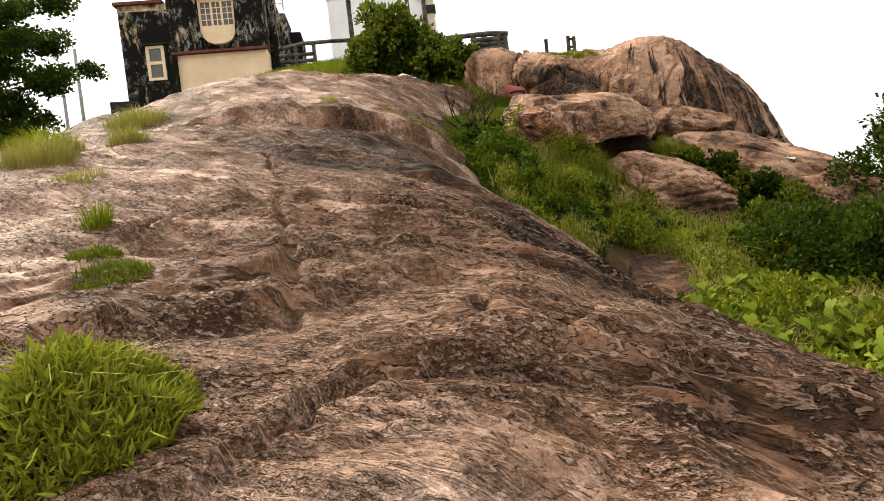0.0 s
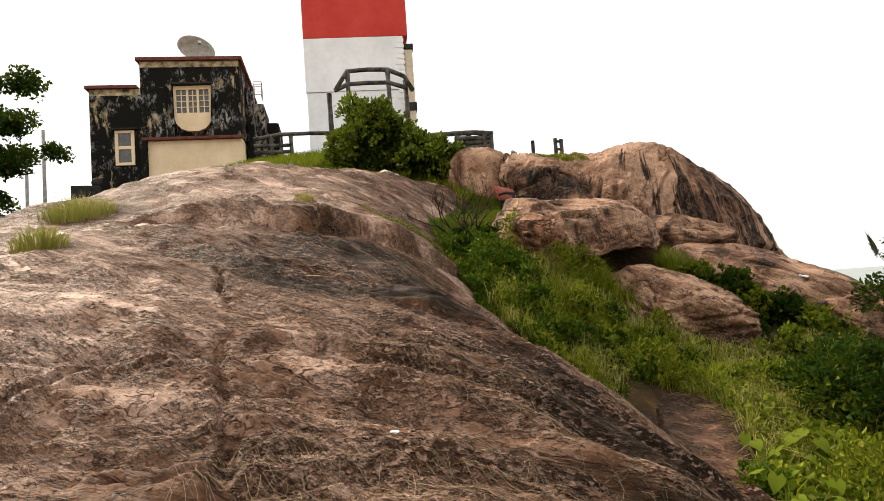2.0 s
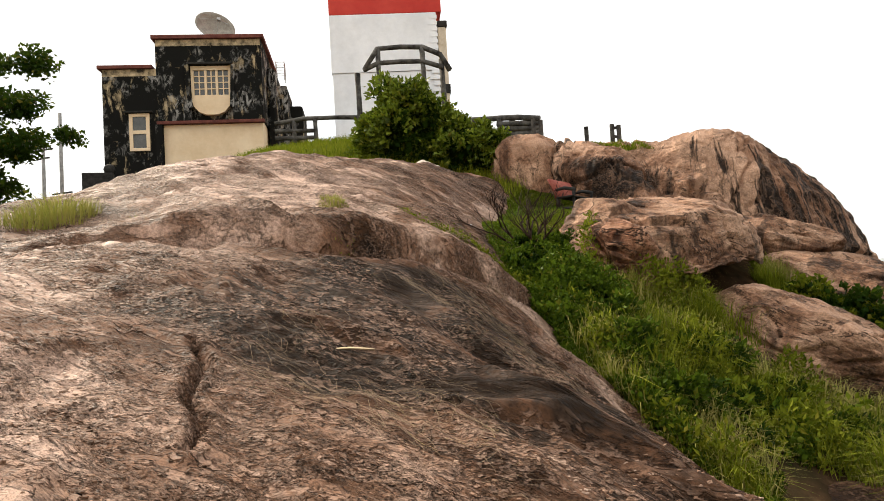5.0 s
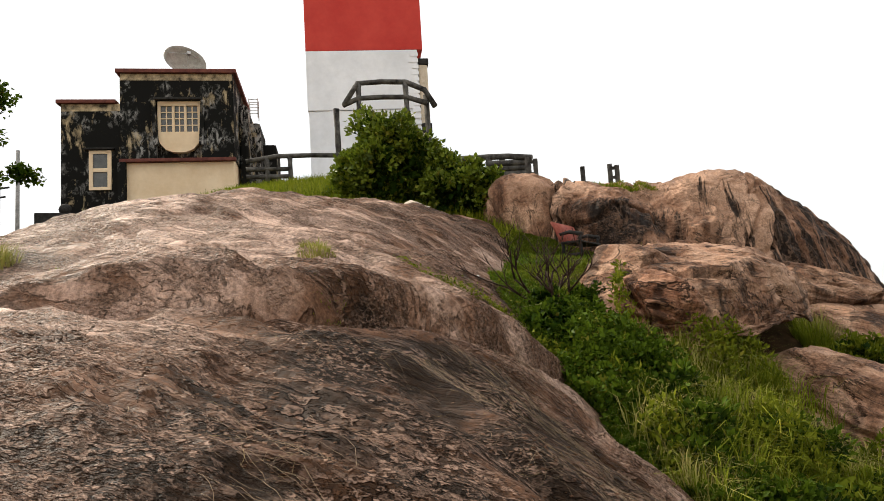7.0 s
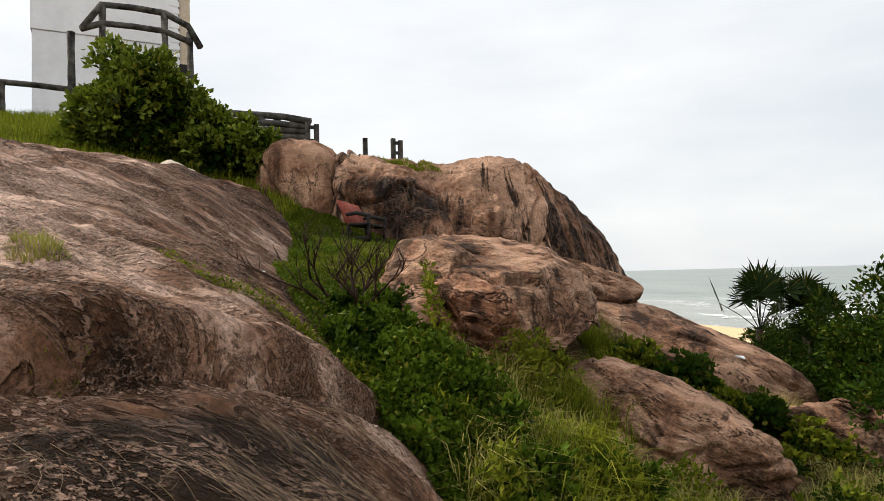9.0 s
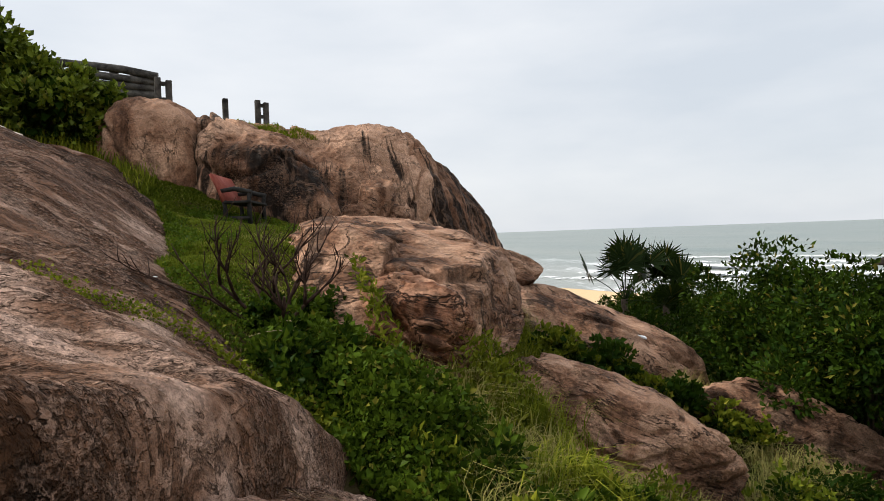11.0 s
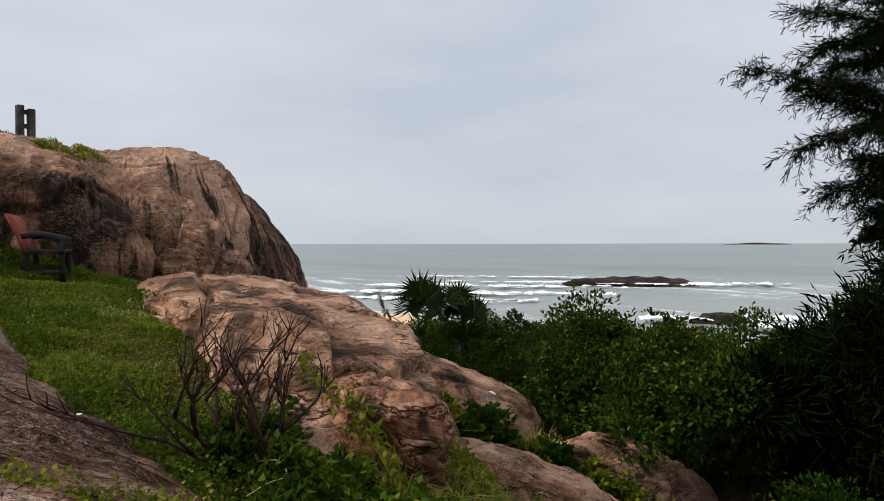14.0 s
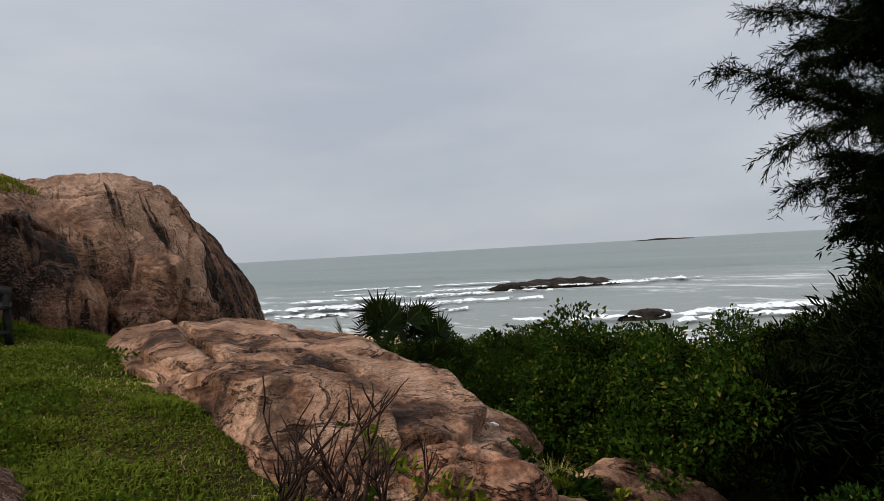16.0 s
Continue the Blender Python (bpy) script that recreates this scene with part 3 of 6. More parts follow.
def make_main_rock():
    gx = steps((-16, -4, 0.11), (-4, -1, 0.046), (-1, 5.2, 0.027), (5.2, 7.5, 0.12))
    gy = steps((-4, 0.6, 0.15), (0.6, 9.5, 0.027), (9.5, 15.5, 0.045), (15.5, 27, 0.11))
    X, Y = np.meshgrid(gx, gy, indexing="ij")
    x, y = X.ravel(), Y.ravel()
    z = rock_height(x, y)
    p = np.stack([x, y, 0 * x], 1)
    bend = fbm(p * 0.45, 2, 31)
    # the overhanging ledge across the dome
    s = y - ledge_line(x) + 0.12 * fbm(p * 1.3, 3, 21)
    fade = ramp01(x, -6, -2.4) * (1 - ramp01(x, 0.2, 0.9))
    bulge = np.clip((s + 0.02) / 0.40, 0, 1)
    z = z + fade * 0.50 * (1 - (1 - bulge) ** 3.4 - ramp01(s, -1.5, 1.7)) - fade * 0.22 * (1 - ramp01(np.abs(s + 0.10), 0.02, 0.17))
    # folds and sheets that sweep across the slope
    lean = 0.45 * (1 - ramp01(y, 5.2, 8.4)) - 0.12
    v = y - (x - 2) * lean + 0.35 * bend
    q = np.stack([x * 0.38, v * 1.7, 0 * x], 1)
    z = z + 0.085 * (0.4 - np.abs(fbm(q, 4, 41, 0.5))) + 0.06 * fbm(p * 0.7, 2, 3)
    z = z + 0.030 * fbm(p * 2.3, 3, 33) + 0.065 * (0.4 - np.abs(fbm(np.stack([x * 1.1, v * 2.6, 0 * x], 1) + 4, 3, 35, 0.5)))
    flank = ramp01(x, 0.5, 2.5)
    for gap, rise, sd, warp in ((1.5, 0.15, 76, 0.9), (0.62, 0.085, 77, 0.55), (0.23, 0.040, 78, 0.26), (0.095, 0.015, 79, 0.12)):
        h = (v + warp * fbm(np.stack([x * 0.6, v * 0.9, 0 * x], 1) * (0.6 / gap) ** 0.5, 3, sd, 0.5)) / gap
        f = h % 1
        some = ramp01(fbm(np.stack([x * 0.5, v * 1.2, 0 * x], 1) * (0.6 / gap) ** 0.5 + sd, 2, sd + 5), -0.15, 0.35)
        z = z + rise * some * (0.6 + 0.5 * flank) * (ramp01(f, 0.0, 0.24) - ramp01(f, 0.24, 1.0) ** 0.8)
    # the flaking crust
    warp = 0.35 * fbm(p * 1.5, 2, 61)
    for su, sv, rise, sd in ((5.0, 12.0, 0.010, 65), (11.0, 22.0, 0.010, 67)):
        some = ramp01(fbm(p * 0.9 + sd, 3, sd + 2), -0.2, 0.4)
        z = z + rise * some * plates(x * su + warp * su * 0.5, v * sv, sd)
    z = z + 0.006 * fbm(p * 6, 4, 7, 0.62)
    wob = 0.05 * fbm(p * 3.5, 3, 91)
    for deep, half, line in CRACKS:
        d, _ = line_distance(x, y, line)
        z = z - deep * (1 - ramp01(d + 0.25 * wob, 0.3 * half, 1.3 * half)) + 0.25 * deep * (1 - ramp01(np.abs(d + 0.25 * wob - 2.5 * half), 0, 2 * half))
    d, side = line_distance(x, y, LIP)
    s = d * side + wob
    open_lip = ramp01(x, 3.35, 3.6) * (1 - ramp01(x, 4.15, 4.45))
    z = z + (0.025 + 0.085 * open_lip) * (ramp01(s, 0.02, 0.06) - ramp01(s, -0.5, 0.9)) - (0.03 + 0.12 * open_lip) * (1 - ramp01(np.abs(s + 0.01), 0.012, 0.05))
    Z = z.reshape(X.shape)
    Z[0, :] = Z[-1, :] = Z[:, 0] = Z[:, -1] = -1.5  # the outer edge runs down into the ground

    def dome_top(px, py):
        i = np.clip(np.searchsorted(gx, px) - 1, 0, len(gx) - 2)
        j = np.clip(np.searchsorted(gy, py) - 1, 0, len(gy) - 2)
        fx, fy = (px - gx[i]) / (gx[i + 1] - gx[i]), (py - gy[j]) / (gy[j + 1] - gy[j])
        return (Z[i, j] * (1 - fx) + Z[i + 1, j] * fx) * (1 - fy) + (Z[i, j + 1] * (1 - fx) + Z[i + 1, j + 1] * fx) * fy

    tagged(sheet("main_rock", gx, gy, Z, ROCK), "broad dome of weathered pink-brown granite", "rock", kind="structure")
    return dome_top


def boulder(name, at, size, turn=(0, 0, 0), seed=1, detail=6, power=2.6, rough=0.10, cracks=0.03, material=None, label="", layer=(0.8, 0.8, 2.6), group="boulders on the slope", category="boulder", shear=(0.0, 0.0, 0.0), cuts=9, under=None, splits=3):
    """A rounded, squarish rock with worn hollows and splits."""
    bm = bmesh.new()
    bmesh.ops.create_icosphere(bm, subdivisions=detail, radius=1.0)
    v = np.array([w.co[:] for w in bm.verts])
    v = v / (np.abs(v) ** power).sum(1)[:, None] ** (1 / power)
    n = v / np.linalg.norm(v, axis=1)[:, None]
    size = np.array(size, float)
    rs = np.random.default_rng(seed)
    for k in range(cuts):  # broken faces
        d = rs.normal(0, 1, 3)
        d /= np.linalg.norm(d)
        over = v @ d - rs.uniform(0.78, 0.95) - 0.03 * fbm(v * 2.2 + k, 2, seed + k)
        v = v - d * (np.maximum(over, 0) * 0.85)[:, None]
    w = v * size
    m = size.mean()
    big = fbm(w / m * 1.1 + seed * 7.1, 3, seed)
    lay = 1 - np.abs(fbm(w * np.array(layer) / m * 1.6 + seed * 3.3, 4, seed + 9, 0.55))
    fin = fbm(w * 4.0, 3, seed + 20, 0.6)
    w = w + n * (m * (rough * big + cracks * 2 * (lay - 0.6)) + 0.028 * fin)[:, None]
    gap = 0.16 * m ** 0.5
    h = (w @ np.array([0.25, -0.15, 0.95]) + 0.22 * gap * 6 * fbm(w * 0.8 / m ** 0.5 + seed, 3, seed + 31)) / gap
    some = ramp01(fbm(w * 0.9 / m ** 0.5 + 5, 2, seed + 33), -0.3, 0.3)
    w = w + n * (0.16 * gap * some * (ramp01(h % 1, 0.7, 0.98) - h % 1 + 0.4))[:, None]
    for k in range(splits):  # long cracks
        d = rs.normal(0, 1, 3) + np.array([0, 0, 1.2])
        d /= np.linalg.norm(d)
        off = np.abs(w @ d - rs.uniform(-0.1, 0.6) * m + 0.10 * m * fbm(w / m * 1.4 + k, 3, seed + 50 + k))
        keep = ramp01(fbm(w / m * 1.2 + 9 * k, 2, seed + 60 + k), -0.25, 0.15)
        w = w - n * (0.085 * m ** 0.6 * keep * (1 - ramp01(off, 0.012 * m ** 0.5, 0.055 * m ** 0.5)))[:, None]
    if under is not None:
        w[:, 2] = np.maximum(w[:, 2], under + 0.12 * fbm(w * 1.5, 3, seed + 40))
    w[:, 1] += shear[0] * w[:, 0]
    w[:, 2] += shear[1] * w[:, 0] + shear[2] * w[:, 1]
    for a, b in zip(bm.verts, w):
        a.co = b
    me = bpy.data.meshes.new(name)
    bm.to_mesh(me)
    bm.free()
    me.polygons.foreach_set("use_smooth", [True] * len(me.polygons))
    me.materials.append(material or BOULDER)
    ob = new(name, me)
    ob.matrix_basis = pose(*at, *turn)
    return tagged(ob, label or "rounded brown granite boulder on the slope", category, group)


def smooth_line(x, points, width=0.35):
    """A line through points (x, value) with its corners rounded off."""
    xs, vs = zip(*points)
    k = np.linspace(-1, 1, 9)
    w = np.exp(-3 * k * k)
    return sum(a * np.interp(x + b * width, xs, vs) for a, b in zip(w / w.sum(), k))


CLIFF_CREST = [(-2.6, 7.0), (-2.2, 11.4), (-1.6, 12.75), (-0.8, 13.0), (0.2, 12.9), (1.4, 12.72), (2.4, 12.9), (3.2, 12.98), (3.9, 13.0), (4.6, 12.75), (5.35, 12.2), (6.05, 11.72), (6.75, 11.1), (7.4, 10.15), (8.05, 9.0), (8.65, 7.6), (9.3, 5.6), (10.0, 3.2)]
CLIFF_FRONT = [(-2.6, 27.5), (-1, 25.6), (1, 25.1), (3, 25.1), (4.5, 25.7), (6, 27.0), (7, 28.0), (8, 28.9), (10.0, 30.4)]
CLIFF_BACK = [(-2.6, 30.0), (-1, 32.0), (2, 33.2), (5, 33.8), (7, 33.8), (10.0, 32.0)]
SHOULDER_CREST = [(-2.05, 8.1), (-1.8, 11.4), (-1.5, 12.4), (-1.1, 12.75), (-0.5, 12.72), (0.1, 12.48), (0.8, 12.12), (1.3, 11.72), (1.7, 11.0), (2.1, 10.1), (2.5, 8.7), (2.7, 8.1)]
SHOULDER_FRONT = [(-2.05, 25.6), (-1.2, 24.5), (0, 24.1), (1, 24.1), (1.8, 24.5), (2.7, 25.6)]
SHOULDER_BACK = [(-2.05, 28.0), (-1, 29.0), (1, 29.0), (2.7, 27.0)]


def ridge_rock(origin, crest, front, back, foot, seed, counts, label):
    """A long rounded outcrop: a crest line, a front and a back foot, worn by flutes, joints and hollows."""
    nu, nv = counts
    x = np.linspace(crest[0][0], crest[-1][0], nu)
    H, yf, yb = smooth_line(x, crest, 0.22), smooth_line(x, front), smooth_line(x, back)
    H[0] = H[-1] = foot + 0.02
    ph = np.linspace(0.0, np.pi, nv)
    c, sn = np.sign(np.cos(ph)) * np.abs(np.cos(ph)) ** 0.80, np.sin(ph) ** 0.80
    X = np.repeat(x[:, None], nv, 1)
    Y = (yf + yb)[:, None] / 2 - (yb - yf)[:, None] / 2 * c[None]
    Z = foot + (H - foot)[:, None] * sn[None]
    p = np.stack([X, Y, Z], -1)
    nrm = np.cross(np.gradient(p, axis=0), np.gradient(p, axis=1))
    nrm /= np.maximum(np.linalg.norm(nrm, axis=-1, keepdims=True), 1e-9)
    nrm *= np.sign((nrm * (p - np.array([x.mean(), Y.mean(), foot - 3.0]))).sum(-1, keepdims=True))
    w, n = p.reshape(-1, 3), nrm.reshape(-1, 3)
    steep = np.clip(1.25 - np.abs(n[:, 2]), 0, 1)
    bend = fbm(w * 0.35, 2, seed + 3)
    flow = w[:, 0] + 0.18 * (13 - w[:, 2]) * np.clip(n[:, 0], -0.3, 1) + 0.5 * bend
    flute = 1 - np.abs(fbm(np.stack([flow * 1.1, w[:, 1] * 0.10, w[:, 2] * 0.16], 1), 4, seed + 5, 0.55))
    d = 0.11 * fbm(w * 0.42, 3, seed) + 0.08 * fbm(w * np.array([1.1, 1.1, 0.8]), 3, seed + 9) + steep * 0.13 * (flute - 0.75) + 0.09 * (0.35 - np.abs(fbm(w * np.array([1.9, 1.9, 0.9]) + 3, 3, seed + 15, 0.55)))
    rs = np.random.default_rng(seed)
    for k in range(14):  # joints that run down and across the face
        q = rs.normal(0, 1, 3) * np.array([1.0, 0.4, 0.55])
        q /= np.linalg.norm(q)
        off = (w - w.mean(0)) @ q - rs.uniform(-2.2, 2.6) + 0.55 * fbm(w * 0.5 + k, 3, seed + 50 + k)
        keep = ramp01(fbm(w * 0.35 + 9 * k, 2, seed + 60 + k), -0.15, 0.15)
        d = d - keep * (0.13 * (1 - ramp01(np.abs(off), 0.02, 0.11)) - 0.03 * (1 - ramp01(off, 0.1, 0.9)) * (off > 0.05))
    d = d + 0.035 * fbm(w * 2.6, 3, seed + 12, 0.6) + 0.012 * fbm(w * 8, 2, seed + 14)
    edge = np.minimum(np.arange(nu), np.arange(nu)[::-1]).repeat(nv) / 12
    w = w + n * (d * np.clip(edge, 0, 1))[:, None] - np.array(origin)
    i = np.arange(nu * nv).reshape(nu, nv)
    f = np.stack([i[:-1, :-1], i[1:, :-1], i[1:, 1:], i[:-1, 1:]], -1).reshape(-1, 4)
    ob = mesh_object("cliff_rock", w, f, CLIFF)
    ob.matrix_basis = pose(*origin)
    return tagged(ob, label, "cliff", "cliff by the sea")


def make_boulders():
    # the long rock with its overhanging end, and what lies round it
    boulder("boulder", (1.95, 19.8, 8.40), (1.95, 3.55, 1.45), (0, 0, 0), 3, 7, 3.0, 0.03, 0.030, label="long flat-topped granite boulder with an overhanging end", shear=(0.35, -0.10, 0.13), cuts=2, under=0.34, splits=10)
    boulder("boulder", (0.95, 18.7, 9.12), (0.90, 1.75, 0.70), (0, 9, -14), 15, 6, 3.0, 0.05, 0.03, label="low pale slab stepping down into the grass", splits=5)
    boulder("boulder", (1.24, 16.55, 8.22), (0.68, 0.78, 1.0), (8, 12, 20), 5, 7, 2.4, 0.10, 0.045, REDROCK, cuts=12, splits=7, label="cracked reddish boulder under the long rock")
    boulder("boulder", (4.12, 17.2, 6.55), (1.72, 1.25, 1.08), (0, 23, -14), 7, 7, 3.2, 0.04, 0.035, SPLIT, "low split boulder of paler pink granite below the overhang", splits=8)
    boulder("boulder", (6.7, 22.6, 6.6), (3.3, 2.2, 1.5), (4, 23, -10), 9, 6, 2.5, 0.045, 0.025, label="sloping granite slab beside the grass")
    boulder("boulder", (4.5, 23.5, 8.95), (1.65, 0.95, 0.52), (0, 16, -8), 11, 6, 4.5, 0.05, 0.03, label="flat orange-tinted slab with a broken end")
    boulder("boulder", (8.7, 18.9, 5.75), (2.1, 1.2, 1.0), (0, 16, -20), 13, 6, 2.4, 0.06, 0.03, label="smooth brown boulder among shrubs")
    boulder("boulder", (-4.3, 21.7, 11.2), (0.55, 0.22, 0.55), (-18, 25, -10), 17, 4, 3.5, 0.10, 0.02, PALE_STONE, "pale broken stone slab leaning under the bush")
    boulder("boulder", (4.05, 12.0, 5.02), (1.25, 2.6, 0.62), (6, 8, -12), 19, 6, 2.6, 0.04, 0.02, SHOULDER, label="low bare shoulder of brown rock beside the grass", splits=1)
    # the cliff
    cliff = [ridge_rock((3.0, 31.0, 7.1), CLIFF_CREST, CLIFF_FRONT, CLIFF_BACK, 3.0, 21, (520, 300), "tall domed cliff of streaked granite"),
             ridge_rock((3.0, 31.0, 7.1), SHOULDER_CREST, SHOULDER_FRONT, SHOULDER_BACK, 8.0, 23, (240, 200), "dark-streaked granite shoulder of the cliff"),
             boulder("cliff_rock", (-2.40, 26.35, 11.60), (1.16, 1.35, 1.50), (0, -4, -10), 25, 6, 2.7, 0.06, 0.03, LEFTROCK, "rounded pink boulder at the end of the cliff", (1.6, 1.6, 0.3), "cliff by the sea", "cliff", cuts=3)]
    for at, size, turn, k in (((2.60, 24.85, 10.35), (0.50, 0.45, 0.74), 20, 41), ((2.10, 24.6, 9.95), (0.42, 0.4, 0.50), 70, 43), ((3.10, 24.75, 9.85), (0.38, 0.4, 0.55), -30, 45), ((3.45, 24.95, 9.6), (0.30, 0.35, 0.55), 10, 47)):
        boulder("boulder", at, size, (0, 10, turn), k, 5, 2.8, 0.06, 0.03, SPLIT, "pale pink block leaning at the cliff's foot", group="blocks at the cliff's foot", splits=1)
    # rocks in the surf
    boulder("sea_rock", (138, 109, 0.0), (17, 5, 1.9), (0, 0, -48), 33, 6, 2.4, 0.10, 0.05, SEAROCK, "long black rock washed by surf", (1, 1, 1), "rocks in the surf", "rock")
    boulder("sea_rock", (81, 55.5, 0.0), (3.6, 2.0, 1.3), (0, 0, -38), 35, 5, 2.4, 0.10, 0.05, SEAROCK, "small black rock washed by surf", (1, 1, 1), "rocks in the surf", "rock")
    trees = [(ob.matrix_basis, BVHTree.FromPolygons([v.co for v in ob.data.vertices], [p.vertices[:] for p in ob.data.polygons])) for ob in cliff]

    def cliff_top(x, y):
        best = -9.0
        for m, tree in trees:
            back = m.inverted()
            spot = tree.ray_cast(back @ Vector((x, y, 40)), back.to_3x3() @ Vector((0, 0, -1)))[0]
            if spot:
                best = max(best, (m @ spot).z)
        return best

    return cliff_top


def make_sea():
    gx = steps((-200, 40, 40), (40, 240, 2.5), (240, 700, 20), (700, 4900, 300))
    gy = steps((-4800, -400, 400), (-400, -40, 20), (-40, 260, 2.5), (260, 700, 20), (700, 4900, 300))
    X, Y = np.meshgrid(gx, gy, indexing="ij")
    x, y = X.ravel(), Y.ravel()
    p = np.stack([(x * 0.77 + y * 0.64) * 0.09, (-x * 0.64 + y * 0.77) * 0.02, 0 * x], 1)
    near = ((x > 40) & (x < 240) & (y > -40) & (y < 260))
    z = np.where(near, 0.35 * fbm(p, 3, 51), 0.0)
    tagged(sheet("water", gx, gy, z.reshape(X.shape), SEA), "choppy grey-green sea with breaking waves", "sea", kind="structure")


make_ground()
DOME_TOP = make_main_rock()
CLIFF_TOP = make_boulders()
make_sea()


# ---- plants ----
def unit(v):
    return v / np.maximum(np.linalg.norm(v, axis=-1, keepdims=True), 1e-9)


def leaf_arrays(at, axis, length, width, rng, fold=0.35):
    """Folded two-sided leaves: each is two triangles along its midrib."""
    n = len(at)
    axis = unit(axis)
    side = unit(np.cross(axis, rng.normal(0, 1, (n, 3)) + np.array([0, 0, 0.2])))
    up = np.cross(side, axis)
    L, W = np.reshape(length, (-1, 1)), np.reshape(width, (-1, 1))
    mid = at + axis * L * 0.45
    v = np.stack([at, mid + side * W + up * W * fold, at + axis * L - up * L * 0.15, mid - side * W + up * W * fold], 1)
    i = np.arange(n)[:, None] * 4
    f = np.concatenate([i + [0, 1, 2], i + [0, 2, 3]])
    return v.reshape(-1, 3), f


def blade_arrays(at, lean, height, width, rng, ang=None):
    """Grass blades of three triangles that bend over."""
    n = len(at)
    ang = rng.uniform(0, 2 * np.pi, n) if ang is None else ang
    out = np.stack([np.cos(ang), np.sin(ang), 0 * ang], 1)
    side = np.stack([-np.sin(ang), np.cos(ang), 0 * ang], 1)
    h, w, le = height[:, None], width[:, None], lean[:, None]
    up = np.array([0, 0, 1.0])
    m = at + up * h * 0.6 + out * h * le * 0.35
    t = at + up * h * (1 - 0.45 * le) + out * h * le
    v = np.stack([at - side * w, at + side * w, m + side * w * 0.8, m - side * w * 0.8, t], 1)
    i = np.arange(n)[:, None] * 5
    f3 = np.concatenate([i + [0, 1, 2], i + [0, 2, 3], i + [3, 2, 4]])
    return v.reshape(-1, 3), f3


def tri_mesh(name, v, f, material):
    me = bpy.data.meshes.new(name)
    me.vertices.add(len(v))
    me.vertices.foreach_set("co", np.asarray(v, np.float32).ravel())
    me.loops.add(len(f) * 3)
    me.loops.foreach_set("vertex_index", np.asarray(f, np.int32).ravel())
    me.polygons.add(len(f))
    me.polygons.foreach_set("loop_start", np.arange(len(f), dtype=np.int32) * 3)
    me.update(calc_edges=True)
    me.materials.append(material)
    return me


def stuff(name, v, f, material, label, category):
    return tagged(new(name, tri_mesh(name, v, f, material)), label, category, kind="stuff")


def foliage(name, v, f, material, parent, label=""):
    ob = new(name, tri_mesh(name, v, f, material))
    ob.parent = parent
    if label:
        tagged(ob, label)
    return ob


def surface(x, y):
    return np.maximum(ground_height(x, y), np.where((x > -16) & (x < 7.4) & (y > -4) & (y < 27), DOME_TOP(x, y), -9))


def top(x, y):
    return float(surface(np.array([x]), np.array([y]))[0])


def lobes(rng, n, spread, high, r):
    c = np.stack([rng.normal(0, spread, n), rng.normal(0, spread, n), rng.uniform(0.35, 1, n) * high], 1)
    return c, rng.uniform(0.6, 1.1, n) * r


def shrub(name, at, spread, high, r, count, leaf, material, seed, label, group, category="shrub", nlobes=9, stretch=0.27):
    """A shrub of several leafy lobes on a few bent stems."""
    rng = np.random.default_rng(seed)
    ob = thing(name, pose(*at, 0, 0, seed * 47 % 360), label, category, group)
    c, rad = lobes(rng, nlobes, spread, high, r)
    c[:, 2] -= 0.35 * np.hypot(c[:, 0], c[:, 1])
    inner = int(count * 0.4)

    def leaves(part_name, centre, way, leaf_material_, wide):
        ok = centre[:, 2] > -0.25
        centre, way = centre[ok], way[ok]
        axis = way * 0.8 + rng.normal(0, 0.55, centre.shape) + np.array([0, 0, 0.15])
        size = leaf * rng.uniform(0.6, 1.25, len(centre))
        v, f = leaf_arrays(centre, axis, size * wide, size * stretch * wide, rng)
        foliage(part_name, v, f, leaf_material_, ob)

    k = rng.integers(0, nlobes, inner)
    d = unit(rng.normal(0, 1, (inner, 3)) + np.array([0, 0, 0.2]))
    # inner leaves are near-black: the crown's inner shade is put into their colour
    leaves("shaded_inner_leaves", c[k] + d * (rad[k] * rng.uniform(0.45, 0.86, inner))[:, None], d, NEEDLE if material is NEEDLE else LEAF_DARK, 1.1)
    clumps = max((count - inner) // 13, 20)  # leaves stand in clumps at the twigs' ends
    k = rng.integers(0, nlobes, clumps)
    d = unit(rng.normal(0, 1, (clumps, 3)) + np.array([0, 0, 0.40]))
    tip = c[k] + d * (rad[k] * rng.uniform(0.82, 1.10, clumps) * (1 + 0.22 * fbm(d * 3 + k[:, None], 2, seed)))[:, None]
    j = rng.integers(0, clumps, count - inner)
    leaves("crown", tip[j] + rng.normal(0, 1, (len(j), 3)) * (0.16 * rad[k[j]])[:, None] * np.array([1, 1, 0.7]), d[j], material, 1.0)
    bm = bmesh.new()
    for j in range(min(nlobes, 7)):
        e = Vector(c[j])
        tube(bm, [(0.08 * math.cos(j), 0.08 * math.sin(j), -0.3), e * 0.45 + Vector((0.1 * math.sin(j * 2), 0.1, 0)), e], [0.035, 0.025, 0.008], 5, 0.1, j)
    part("stems", bm, BARK, ob, "bent brown stems")
    return ob


